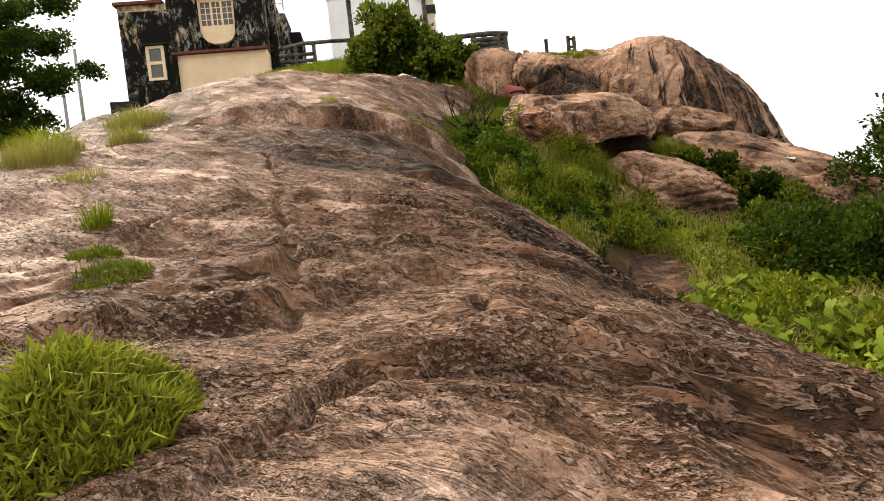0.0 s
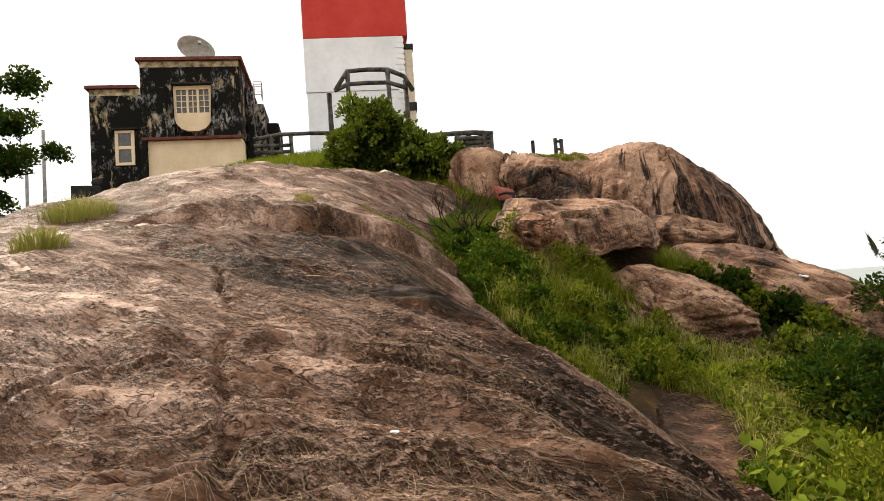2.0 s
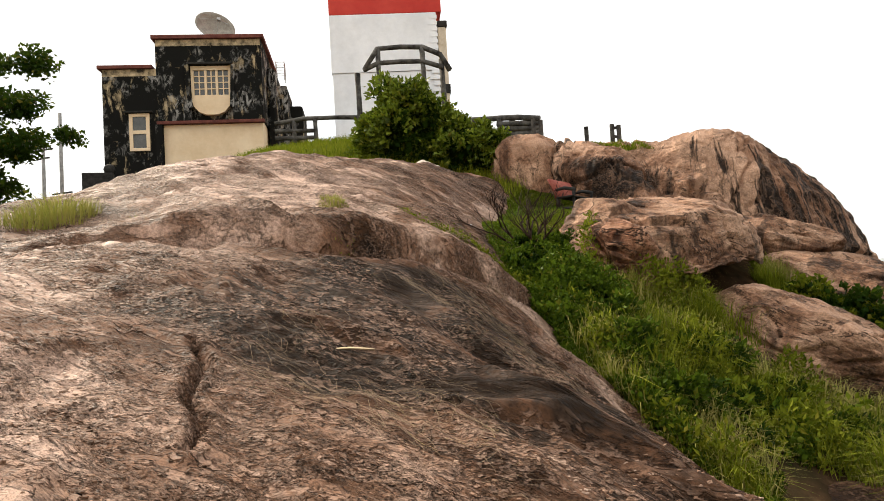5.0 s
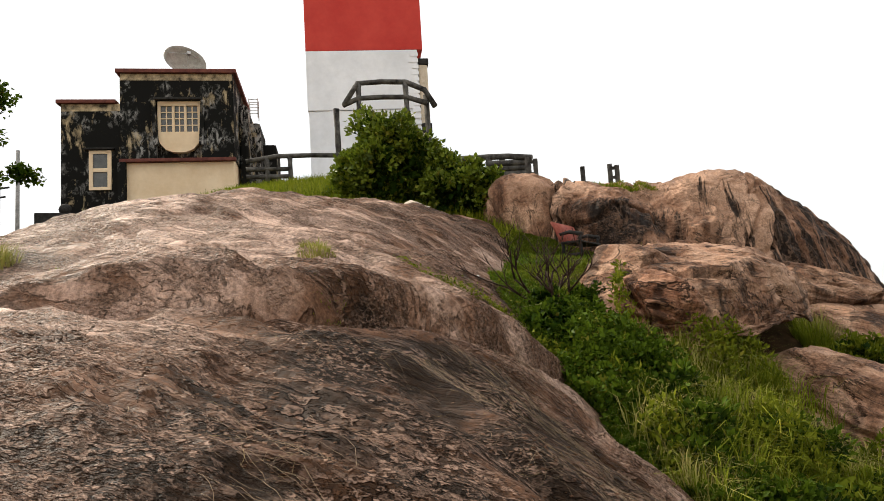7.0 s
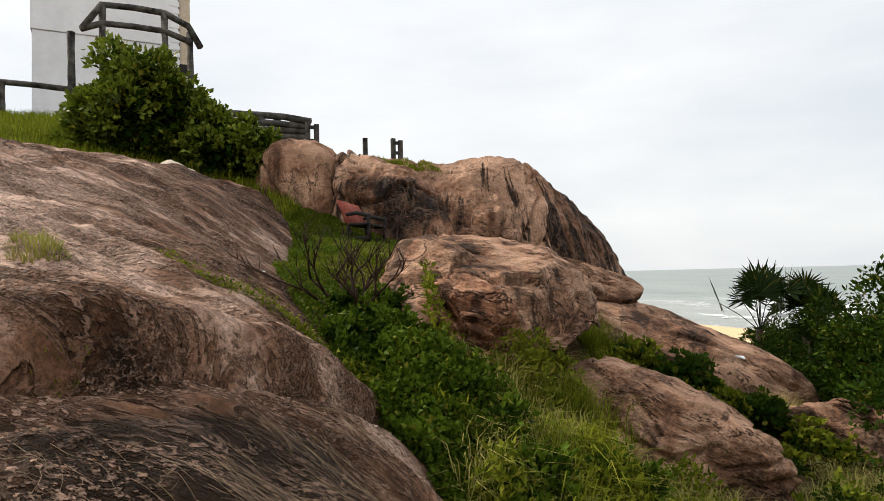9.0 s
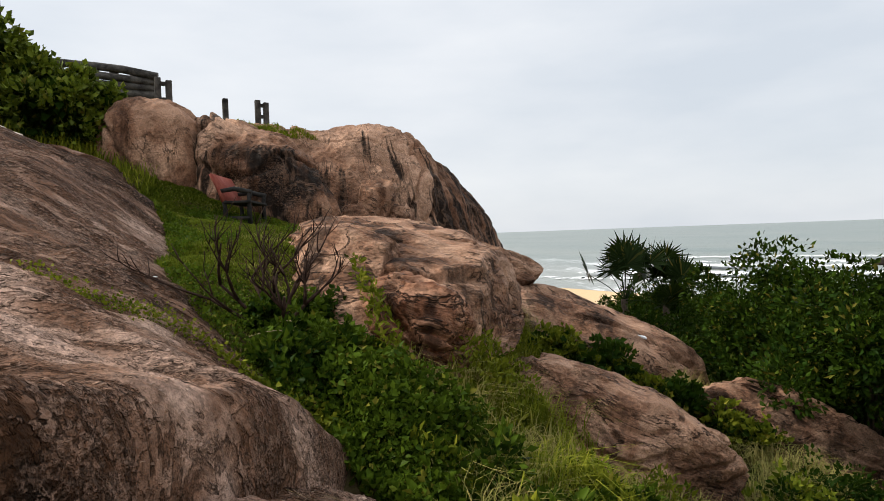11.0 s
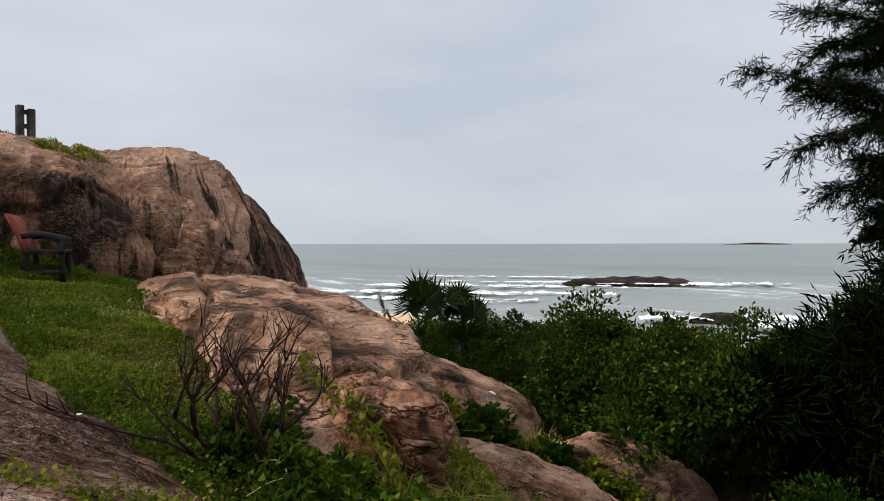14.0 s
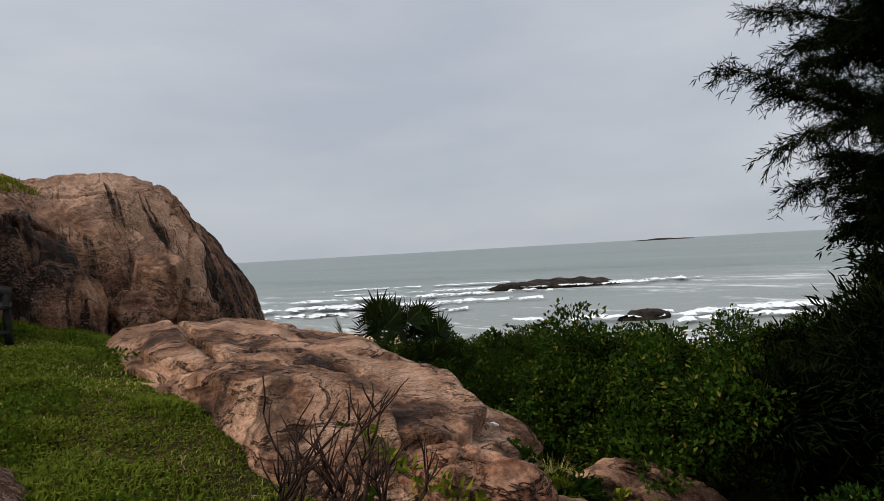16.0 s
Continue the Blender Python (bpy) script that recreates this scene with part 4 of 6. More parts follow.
def dense_bush(name, at, reach, seed, label, leaf=0.17, nlobes=34, count=19000):
    """A close rounded bush: knuckled lobes over a heart coloured as shade, leaves in rosettes at the twig ends."""
    rng = np.random.default_rng(seed)
    ob = thing(name, pose(*at), label, "bush", "hilltop bushes")
    reach = np.array(reach, float)
    m = reach.min()
    way = unit(rng.normal(0, 1, (nlobes, 3)) + np.array([0, 0, 0.35]))
    way[:, 2] = np.abs(way[:, 2])
    c = way * reach * rng.uniform(0.50, 0.80, (nlobes, 1))
    rad = m * rng.uniform(0.20, 0.46, nlobes)

    def leaves(part_name, where, out, material, scale):
        ok = where[:, 2] > -0.3
        where, out = where[ok], out[ok]
        size = leaf * scale * rng.uniform(0.6, 1.25, len(where))
        v, f = leaf_arrays(where, out * 0.8 + rng.normal(0, 0.5, where.shape) + np.array([0, 0, 0.2]), size, size * 0.36, rng)
        foliage(part_name, v, f, material, ob)

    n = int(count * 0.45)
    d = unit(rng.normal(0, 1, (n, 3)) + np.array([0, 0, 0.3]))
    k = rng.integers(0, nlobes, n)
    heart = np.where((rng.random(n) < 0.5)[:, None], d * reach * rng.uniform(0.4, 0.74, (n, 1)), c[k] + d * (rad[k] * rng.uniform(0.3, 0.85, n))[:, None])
    # the bush's inner shade is painted by these dark leaves
    leaves("shaded_inner_leaves", heart, d, LEAF_DARK, 1.5)
    tips = count // 16
    k = rng.integers(0, nlobes, tips)
    d = unit(rng.normal(0, 1, (tips, 3)) + 0.9 * way[k])
    tip = c[k] + d * (rad[k] * rng.uniform(0.85, 1.12, tips))[:, None]
    j = rng.integers(0, tips, count - n)
    leaves("crown", tip[j] + rng.normal(0, 0.075, (len(j), 3)), d[j], LEAF_BUSH, 1.0)
    bm = bmesh.new()
    for j in range(12):
        e = Vector(c[j])
        tube(bm, [(0.15 * math.cos(j), 0.15 * math.sin(j), -0.3), e * 0.5 + Vector((0.1 * math.sin(j * 2), 0.1, 0)), e * 1.15], [0.04, 0.028, 0.008], 5, 0.1, j)
    part("stems", bm, BARK, ob, "bent brown stems")
    return ob


def leaf_clump(at, r, h, count, seed, label, leaf=0.075, material=None):
    """A mound of narrow leaves with a few long blades standing out."""
    rng = np.random.default_rng(seed)
    q, a = r * np.sqrt(rng.random(count)), rng.uniform(0, 2 * np.pi, count)
    x, y = at[0] + q * np.cos(a), at[1] + q * np.sin(a)
    mound = h * (1 - (q / r) ** 2) * (0.75 + 0.35 * vnoise(np.stack([x, y, 0 * x], 1) * 7, seed)) + 0.04
    z = surface(x, y) - 0.02 + mound * rng.random(count) ** 0.55
    out = np.stack([np.cos(a) * q / r, np.sin(a) * q / r, 0 * a], 1)
    size = leaf * rng.uniform(0.55, 1.4, count)
    v, f = leaf_arrays(np.stack([x, y, z], 1), out * 0.6 + rng.normal(0, 0.55, (count, 3)) + np.array([0, 0, 0.65]), size, size * 0.10, rng)
    n = count // 9
    x, y = x[:n], y[:n]
    bv, bf = blade_arrays(np.stack([x, y, surface(x, y) - 0.03], 1), rng.uniform(0.25, 1.0, n), 1.35 * mound[:n] + 0.10 * rng.random(n), 0.004 + 0.004 * rng.random(n), rng)
    tagged(new("grass_tuft", tri_mesh("grass_tuft", np.concatenate([v, bv]), np.concatenate([f, bf + len(v)]), material or CLUMP)), label, "grass", "grass tufts on the rock", "stuff")


def big_leaf_plant(at, seed, n=10, size=0.115):
    """Arching stalks, each with one heart-shaped blade."""
    rng = random.Random(seed)
    ob = thing("taro_plant", pose(*at, 0, 0, rng.uniform(0, 360)), "low plant with broad heart-shaped bright green leaves", "plant", "broad-leaved plants")
    stalks = bmesh.new()
    for k in range(n):
        a = 2.4 * k + rng.uniform(-0.3, 0.3)
        r, h = rng.uniform(0.12, 0.38), rng.uniform(0.18, 0.5)
        e = Vector((r * math.cos(a), r * math.sin(a), h))
        tube(stalks, [(0, 0, -0.1), (e.x * 0.4, e.y * 0.4, h * 0.7), e], [0.010, 0.008, 0.005], 4)
        bm = bmesh.new()
        s = size * rng.uniform(0.7, 1.3)
        q = Euler((rng.uniform(-0.5, 0.5), rng.uniform(0.2, 0.9), a)).to_matrix()
        mid = [bm.verts.new(e + q @ Vector((s * u, 0, -0.25 * s * u * u))) for u in (-0.15, 0.4, 1.2)]
        outline = [(-0.5, 0.28), (-0.15, 0.62), (0.35, 0.58), (0.85, 0.28)]
        for sg in (1, -1):
            o = [bm.verts.new(e + q @ Vector((s * u, sg * s * w, s * (0.10 - 0.22 * w * w - 0.25 * u * u)))) for u, w in outline]
            for a4 in ((mid[0], o[0], o[1]), (mid[0], o[1], o[2], mid[1]), (mid[1], o[2], o[3], mid[2])):
                bm.faces.new(a4 if sg > 0 else a4[::-1])
        part("leaf", bm, LEAF_LIME, ob, smooth=True)
    part("stalk", stalks, GRASS, ob)


def dead_shrub():
    """Bare reddish twigs that fork upwards."""
    ob = thing("bare_shrub", pose(-0.15, 16.15, top(-0.15, 16.15) - 0.05) @ Matrix.Diagonal((0.85, 0.85, 0.72, 1)), "leafless shrub with forking reddish-brown twigs", "shrub")
    rng = random.Random(4)
    bm = bmesh.new()

    def grow(p, d, length, r, depth):
        pts, rad = [p], [r]
        q = Vector(p)
        for k in range(3):
            d = (d + Vector((rng.uniform(-0.22, 0.22), rng.uniform(-0.22, 0.22), 0.10))).normalized()
            q = q + d * length / 3
            pts.append(q.copy())
            rad.append(r * (1 - 0.16 * (k + 1)))
        tube(bm, pts, rad, 6, 0.12, depth)
        if depth:
            for j in range(rng.choice((2, 3, 3))):
                a = rng.uniform(0, 6.28)
                e = (d + 0.75 * Vector((math.cos(a), math.sin(a), rng.uniform(-0.1, 0.7)))).normalized()
                grow(pts[rng.choice((2, 3))], e, length * rng.uniform(0.55, 0.85), r * 0.58, depth - 1)

    for a, t, l in ((2.6, 0.8, 0.75), (2.2, 0.35, 0.7), (0.4, 0.55, 0.6), (1.4, 0.15, 0.7), (3.3, 1.1, 0.7), (5.2, 0.4, 0.5), (0.0, 0.9, 0.6)):
        grow(Vector((0.05 * math.cos(a), 0.05 * math.sin(a), 0)), Vector((math.cos(a) * t, math.sin(a) * t, 1)).normalized(), l * 1.25, 0.034, 3)
    part("branchwork", bm, TWIG, ob, smooth=True)
    bm = bmesh.new()
    tube(bm, [(0.28 * math.sin(t * 2.6) + 0.05 - 0.5 * t * t, -0.2 - 0.55 * t, 0.20 - 0.10 * t + 0.04 * math.sin(9 * t)) for t in [k / 10 for k in range(11)]], [0.008 - 0.0005 * k for k in range(11)], 6, 0.15, 3)
    part("fallen_branch", bm, DRY_LEAF, ob, "pale barkless branch", True)


def fan_palm(at, h, seed, n=17, reach=1.0):
    rng = random.Random(seed)
    ob = thing("fan_palm", pose(*at), "fan palm with stiff dark green fronds above the shrubs", "palm", "fan palms")
    bm = bmesh.new()
    tube(bm, [(0, 0, -0.4), (0.05, 0, h * 0.5), (0, 0.05, h)], [0.17, 0.13, 0.12], 10, 0.12, seed)
    part("trunk", bm, BARK, ob, smooth=True)
    for k in range(n):
        a, el = 2.4 * k, math.radians(rng.uniform(-5, 70) if k > 6 else rng.uniform(50, 85))
        d = Vector((math.cos(a) * math.cos(el), math.sin(a) * math.cos(el), math.sin(el)))
        c = Vector((0, 0, h)) + d * reach * rng.uniform(0.50, 0.85)
        bm = bmesh.new()
        tube(bm, [(0, 0, h - 0.05), Vector((0, 0, h)) * 0.5 + c * 0.5 + Vector((0, 0, 0.05)), c], [0.022, 0.016, 0.012], 5)
        side = d.cross(Vector((0, 0, 1)))
        side = (side if side.length > 0.1 else Vector((1, 0, 0))).normalized()
        up = side.cross(d).normalized()
        rise = (d + up * rng.uniform(0.5, 1.1)).normalized()
        for j in range(25):
            b = math.radians(-112 + 224 * j / 24)
            r = rise * math.cos(b) + side * math.sin(b)
            ln = reach * rng.uniform(0.46, 0.54) * (1 - 0.15 * abs(b) / 2.5) * (0.8 if j % 2 else 1.0)
            w = side * math.cos(b) - rise * math.sin(b)
            tip = c + r * ln - Vector((0, 0, 0.06 * ln * rng.uniform(0.0, 1.5)))
            m = c + r * ln * 0.55
            vs = [bm.verts.new(q) for q in (c, m + w * 0.042 + up * 0.02, tip, m - w * 0.042 - up * 0.02)]
            bm.faces.new((vs[0], vs[1], vs[2]))
            bm.faces.new((vs[0], vs[2], vs[3]))
        part("frond", bm, PALM, ob)


def casuarina(at, seed):
    """A dark needle-leaved tree: forking limbs and drooping sprays of needles."""
    rng = random.Random(seed)
    nr = np.random.default_rng(seed)
    ob = thing("casuarina_tree", pose(*at), "tall dark casuarina with drooping feathery needle sprays", "tree")
    bm = bmesh.new()
    tube(bm, [(0, 0, -0.5), (0.1, 0, 3), (-0.1, 0.1, 6), (0.1, 0, 10), (0.2, 0.1, 15)], [0.30, 0.24, 0.20, 0.14, 0.04], 12, 0.08, 1)
    part("trunk", bm, BARK, ob, smooth=True)
    limbs = bmesh.new()
    sprays = []
    W = -1.0
    for k in range(124):
        z = (0.2 + 6.8 * (k / 62) if k < 62 else 7.0 + 6.8 * (k - 62) / 62) + rng.uniform(-0.2, 0.2)
        a = 2.4 * k + rng.uniform(-0.9, 0.9)
        z += rng.uniform(-0.5, 0.5)
        ln = (3.0 if z < 5.2 else 1.4 if z < 8.5 else 3.95) * rng.uniform(0.45, 1.12)
        d = Vector((math.cos(a), math.sin(a), rng.uniform(-0.15, 0.75)))
        pts = [Vector((0, 0, z)) + d * ln * t + Vector((0, 0, -0.16 * ln * t * t)) for t in (0, 0.35, 0.7, 1.0)]
        tube(limbs, pts, [0.06, 0.04, 0.022, 0.008], 5, 0.1, k)
        for j in range(56 if z < 6.9 else 84):
            t = rng.uniform(0.12, 1.0)
            p = Vector((0, 0, z)) + d * ln * t + Vector((0, 0, -0.16 * ln * t * t))
            b = rng.uniform(0, 6.28)
            e = (d * 0.6 + Vector((math.cos(b), math.sin(b), rng.uniform(-0.7, 0.45))) * 1.0).normalized()
            sprays.append((p, e, rng.uniform(0.4, 0.95)))
    part("limbwork", limbs, BARK, ob, smooth=True)
    vv, ff, off = [], [], 0
    for p, e, ln in sprays:
        q = np.array(p)[None] + np.array(e)[None] * np.linspace(0, ln, 12)[:, None] + np.array([0, 0, -0.30]) * (np.linspace(0, 1, 12) ** 2)[:, None] * ln
        q = np.repeat(q, 2, 0)
        ax = np.array(e)[None] * 0.75 + nr.normal(0, 0.5, (len(q), 3)) + np.array([0, 0, -0.35])
        v, f = leaf_arrays(q, ax, nr.uniform(0.14, 0.28, len(q)), np.full(len(q), 0.012 if p.z > 7.2 else 0.024), nr, 0.1)
        vv.append(v)
        ff.append(f + off)
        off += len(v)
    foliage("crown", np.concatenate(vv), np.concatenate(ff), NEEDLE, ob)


def broad_tree(at, seed):
    ob = thing("broadleaf_tree", pose(*at), "dark broad-leaved tree with layered open crown", "tree")
    rng = random.Random(seed)
    nr = np.random.default_rng(seed)
    bm = bmesh.new()
    tube(bm, [(0, 0, -1), (0.2, 0, 3), (0, 0.2, 6), (0.1, 0, 10)], [0.35, 0.28, 0.2, 0.08], 10, 0.08, 2)
    part("trunk", bm, BARK, ob, smooth=True)
    limbs = bmesh.new()
    pts = []
    for k in range(26):
        z, a = 1.5 + 9.0 * k / 26, 2.4 * k
        ln = rng.uniform(2.6, 5.2) * (0.75 + 0.5 * math.sin(2.6 * k / 26))
        d = Vector((math.cos(a), math.sin(a), 0.30))
        tube(limbs, [Vector((0, 0, z)) + d * ln * t + Vector((0, 0, 0.15 * math.sin(3 * t))) for t in (0, 0.4, 0.75, 1)], [0.08, 0.055, 0.035, 0.012], 5, 0.1, k)
        for j in range(9):
            t = rng.uniform(0.35, 1.08)
            b = rng.uniform(0, 6.28)
            pts.append((Vector((0, 0, z)) + d * ln * t + Vector((math.cos(b), math.sin(b), 0.8 * math.sin(3 * b))) * rng.uniform(0, 0.9), rng.uniform(0.5, 0.95)))
    part("limbwork", limbs, BARK, ob, smooth=True)
    n = 120
    c = np.repeat(np.array([p[:] for p, _ in pts]), n, 0)
    r = np.repeat(np.array([s for _, s in pts]), n)
    d = unit(nr.normal(0, 1, (len(c), 3))) * (nr.random(len(c)) ** 0.4)[:, None]
    c = c + d * r[:, None] * np.array([1.2, 1.2, 0.85])
    s = nr.uniform(0.20, 0.36, len(c))
    v, f = leaf_arrays(c, nr.normal(0, 1, (len(c), 3)) + np.array([0, 0, 0.2]), s, s * 0.36, nr)
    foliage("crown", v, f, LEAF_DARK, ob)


def scatter(rng, n, x0, x1, y0, y1):
    return rng.uniform(x0, x1, n), rng.uniform(y0, y1, n)


def on_ground(x, y, slack=0.03):
    inside = (x > -16) & (x < 7.4) & (y > -4) & (y < 27)
    bare = ((x - 4.1 - 0.12 * (12 - y)) / 0.8) ** 2 + ((y - 11.5) / 1.7) ** 2 < 1 + 0.25 * fbm(np.stack([x, y, 0 * x], 1) * 1.5, 2, 71)
    return (~inside | (ground_height(x, y) > rock_height(x, y) - slack)) & ~bare


def grass_patch(label, x, y, height, width, lean, rng, material, name="grass"):
    z = surface(x, y)
    at = np.stack([x, y, z - 0.03], 1)
    v, f = blade_arrays(at, lean, height, width, rng)
    stuff(name, v, f, material, label, "grass")


def tuft(at, r, n, h, seed, material, label, spread=1.0):
    rng = np.random.default_rng(seed)
    a, q = rng.uniform(0, 6.28, n), r * np.sqrt(rng.random(n))
    x, y = at[0] + q * np.cos(a), at[1] + q * np.sin(a)
    p = np.stack([x, y, surface(x, y) - 0.04], 1)
    v, f = blade_arrays(p, rng.uniform(0.2, 0.95, n) * spread, h * rng.uniform(0.35, 1.15, n) * (1 - 0.5 * (q / r) ** 2), 0.003 + 0.0035 * rng.random(n) * (1 + h), rng, a + rng.normal(0, 0.7, n))
    ob = tagged(new("grass_tuft", tri_mesh("grass_tuft", v, f, material)), label, "grass", "grass tufts on the rock", "stuff")
    return ob


def make_plants():
    rng = np.random.default_rng(5)
    # meadow round the bench
    x, y = scatter(rng, 150000, -2.4, 2.4, 14.6, 25.4)
    k = on_ground(x, y) & (x > -1.75 - 0.12 * (y - 15))
    x, y = x[k], y[k]
    n = len(x)
    clump = fbm(np.stack([x, y, 0 * x], 1) * 1.6, 3, 8)
    h = np.clip(0.070 + 0.06 * clump + 0.03 * rng.random(n), 0.065, 0.19)
    grass_patch("short green grass with weeds on the level ground", x, y, h, 0.005 + 0.0008 * (y - 14), rng.uniform(0.2, 1, n), rng, MEADOW)
    x, y = scatter(rng, 9000, -2.4, 2.0, 14.6, 25.0)
    k = on_ground(x, y) & (x > -1.75 - 0.12 * (y - 15)) & (fbm(np.stack([x, y, 0 * x], 1) * 0.8 + 5, 3, 19) > 0.08)
    x, y = x[k], y[k]
    n = len(x)
    grass_patch("yellowed patches in the short grass", x, y, rng.uniform(0.06, 0.11, n), 0.004 + 0.0006 * (y - 14), rng.uniform(0.3, 1.1, n), rng, GRASS_DRY)
    # low weeds in the meadow
    x, y = scatter(rng, 40000, -2.2, 1.1, 14.8, 23.5)
    w = fbm(np.stack([x, y, 0 * x], 1) * 1.3, 3, 18)
    k = on_ground(x, y) & (w > -0.06 - 0.25 * ((x > -0.6) & (y < 18.2)))
    x, y = x[k], y[k]
    n = len(x)
    p = np.stack([x, y, surface(x, y) + 0.10 * rng.random(n) + 0.08 * np.clip(w[k], 0, 1)], 1)
    s = rng.uniform(0.022, 0.055, n)
    v, f = leaf_arrays(p, rng.normal(0, 0.7, (n, 3)) + np.array([0, 0, 0.5]), s, s * 0.36, rng)
    stuff("weeds", v, f, LEAF_GULLY, "low leafy weeds in the grass", "weeds")
    # long grass in the gully
    x, y = scatter(rng, 46000, 0.2, 9.5, 9.5, 22)
    p0 = np.stack([x, y, 0 * x], 1)
    w = fbm(p0 * 0.9, 3, 28)
    line = y - (18.5 - 1.55 * x)
    k = on_ground(x, y, 0.0) & (w > -0.25) & (np.abs(line) < 3.2 + 0.9 * w) & (x > 1.0)
    x, y, w = x[k], y[k], w[k]
    n = len(x)
    tussock = fbm(np.stack([x, y, 0 * x], 1) * 2.8, 2, 44)
    h = np.clip((0.40 + 0.30 * w + 0.25 * rng.random(n)) * (0.75 + 0.75 * tussock), 0.07, 0.95)
    grass_patch("long bright grass filling the gully", x, y, h, 0.004 + 0.005 * rng.random(n), 0.25 + 0.95 * rng.random(n), rng, GRASS)
    x, y = scatter(rng, 36000, 1.0, 10, 8.5, 19)
    w = fbm(np.stack([x, y, 0 * x], 1) * 0.8 + 9, 3, 29)
    k = on_ground(x, y, 0.0) & (w > -0.08)
    x, y, w = x[k], y[k], w[k]
    n = len(x)
    grass_patch("yellowing grass among the shrubs", x, y, np.clip(0.34 + 0.3 * w + 0.25 * rng.random(n), 0.12, 0.8), 0.004 + 0.003 * rng.random(n), rng.uniform(0.3, 1.1, n), rng, GRASS_DRY)
    x, y = scatter(rng, 90000, 0.8, 8.5, 9.5, 18.5)
    w = fbm(np.stack([x, y, 0 * x], 1) * 1.5 + 3, 3, 30)
    k = on_ground(x, y, 0.0) & (w > -0.05) & (np.abs(y - (18.5 - 1.55 * x)) < 3.4)
    x, y, w = x[k], y[k], w[k]
    n = len(x)
    p = np.stack([x, y, surface(x, y) + np.clip(0.12 + 0.75 * w, 0.1, 0.65) * rng.random(n) ** 0.6], 1)
    size = rng.uniform(0.05, 0.13, n)
    v, f = leaf_arrays(p, rng.normal(0, 0.55, (n, 3)) + np.array([0, 0, 0.6]), size, size * 0.2, rng)
    stuff("herbs", v, f, LEAF_MID, "clumps of narrow-leaved green herbs in the gully", "herbs")
    # leafy ground cover below the dome
    x, y = scatter(rng, 120000, 4.6, 16, -4, 14)
    w = fbm(np.stack([x, y, 0 * x], 1) * 0.9 + 4, 3, 38)
    k = on_ground(x, y, 0.0) & (w - 0.9 * ramp01(x, 8, 14) - 0.9 * (1 - ramp01(y, -2, 4)) > -0.35)
    x, y, w = x[k], y[k], w[k]
    n = len(x)
    p = np.stack([x, y, surface(x, y) + (0.12 + 0.35 * np.clip(w + 0.35, 0, 1)) * rng.random(n)], 1)
    s = rng.uniform(0.05, 0.13, n)
    v, f = leaf_arrays(p, rng.normal(0, 0.7, (n, 3)) + np.array([0, 0, 0.5]), s, s * 0.36, rng)
    stuff("ground_cover", v, f, LEAF_LIME, "bright leafy ground cover below the rock", "ground cover")
    # creeper along the edge of the dome
    m = 2700
    t = rng.random(m)
    px = np.interp(t, [0, 0.3, 0.6, 1], [-1.9, -0.7, 0.3, 1.5]) + rng.normal(0, 0.10, m)
    py = np.interp(t, [0, 0.3, 0.6, 1], [14.6, 14.85, 14.75, 13.5]) + rng.normal(0, 0.10, m)
    z = surface(px, py) + np.abs(rng.normal(0, 0.05, m))
    s = rng.uniform(0.04, 0.09, m) * (0.45 + 0.55 * ramp01(t, 0.25, 0.5))
    v, f = leaf_arrays(np.stack([px, py, z], 1), rng.normal(0, 0.7, (m, 3)) + np.array([0.2, -0.4, 0.3]), s, s * 0.42, rng)
    stuff("creeper", v, f, LEAF_MID, "bright green creeper trailing over the rock's edge", "creeper")
    # weeds crowding the foot of the dome
    x, y = scatter(rng, 150000, 0.2, 5.2, 8.6, 16.5)
    rise = ground_height(x, y) - rock_height(x, y)
    w = fbm(np.stack([x, y, 0 * x], 1) * 1.4, 3, 77)
    k = on_ground(x, y, 0.0) & (rise < 0.9 + 0.8 * w)
    x, y, w = x[k], y[k], w[k]
    n = len(x)
    p = np.stack([x, y, surface(x, y) + (0.08 + 0.42 * np.clip(w + 0.3, 0, 1)) * rng.random(n)], 1)
    size = rng.uniform(0.035, 0.095, n)
    v, f = leaf_arrays(p, rng.normal(0, 0.7, (n, 3)) + np.array([0.1, -0.2, 0.5]), size, size * 0.36, rng)
    stuff("weeds", v, f, LEAF_GULLY, "leafy weeds crowding the foot of the rock dome", "weeds")
    # hilltop grass below the railing
    x, y = scatter(rng, 26000, -14, -2.2, 23.5, 30)
    k = on_ground(x, y, 0.0)
    x, y = x[k], y[k]
    n = len(x)
    grass_patch("rough grass on the hilltop", x, y, rng.uniform(0.1, 0.5, n), np.full(n, 0.009), rng.uniform(0.2, 0.9, n), rng, GRASS)
    # shrubs in the gully
    for j, (sx, sy, sp, hi, r, cnt) in enumerate(((0.8, 15.0, 0.28, 0.14, 0.22, 3000), (1.3, 14.6, 0.3, 0.20, 0.25, 3400), (1.9, 14.0, 0.35, 0.4, 0.32, 3200), (0.2, 15.8, 0.25, 0.22, 0.24, 2400), (2.5, 14.8, 0.35, 0.3, 0.3, 2600), (2.2, 13.3, 0.3, 0.3, 0.26, 2200))):
        shrub("shrub", (sx, sy, float(ground_height(sx, sy)) - 0.05), sp, hi, r, cnt, 0.10, LEAF_GULLY, 60 + j, "leafy green shrub in the gully between the rocks", "gully shrubs")
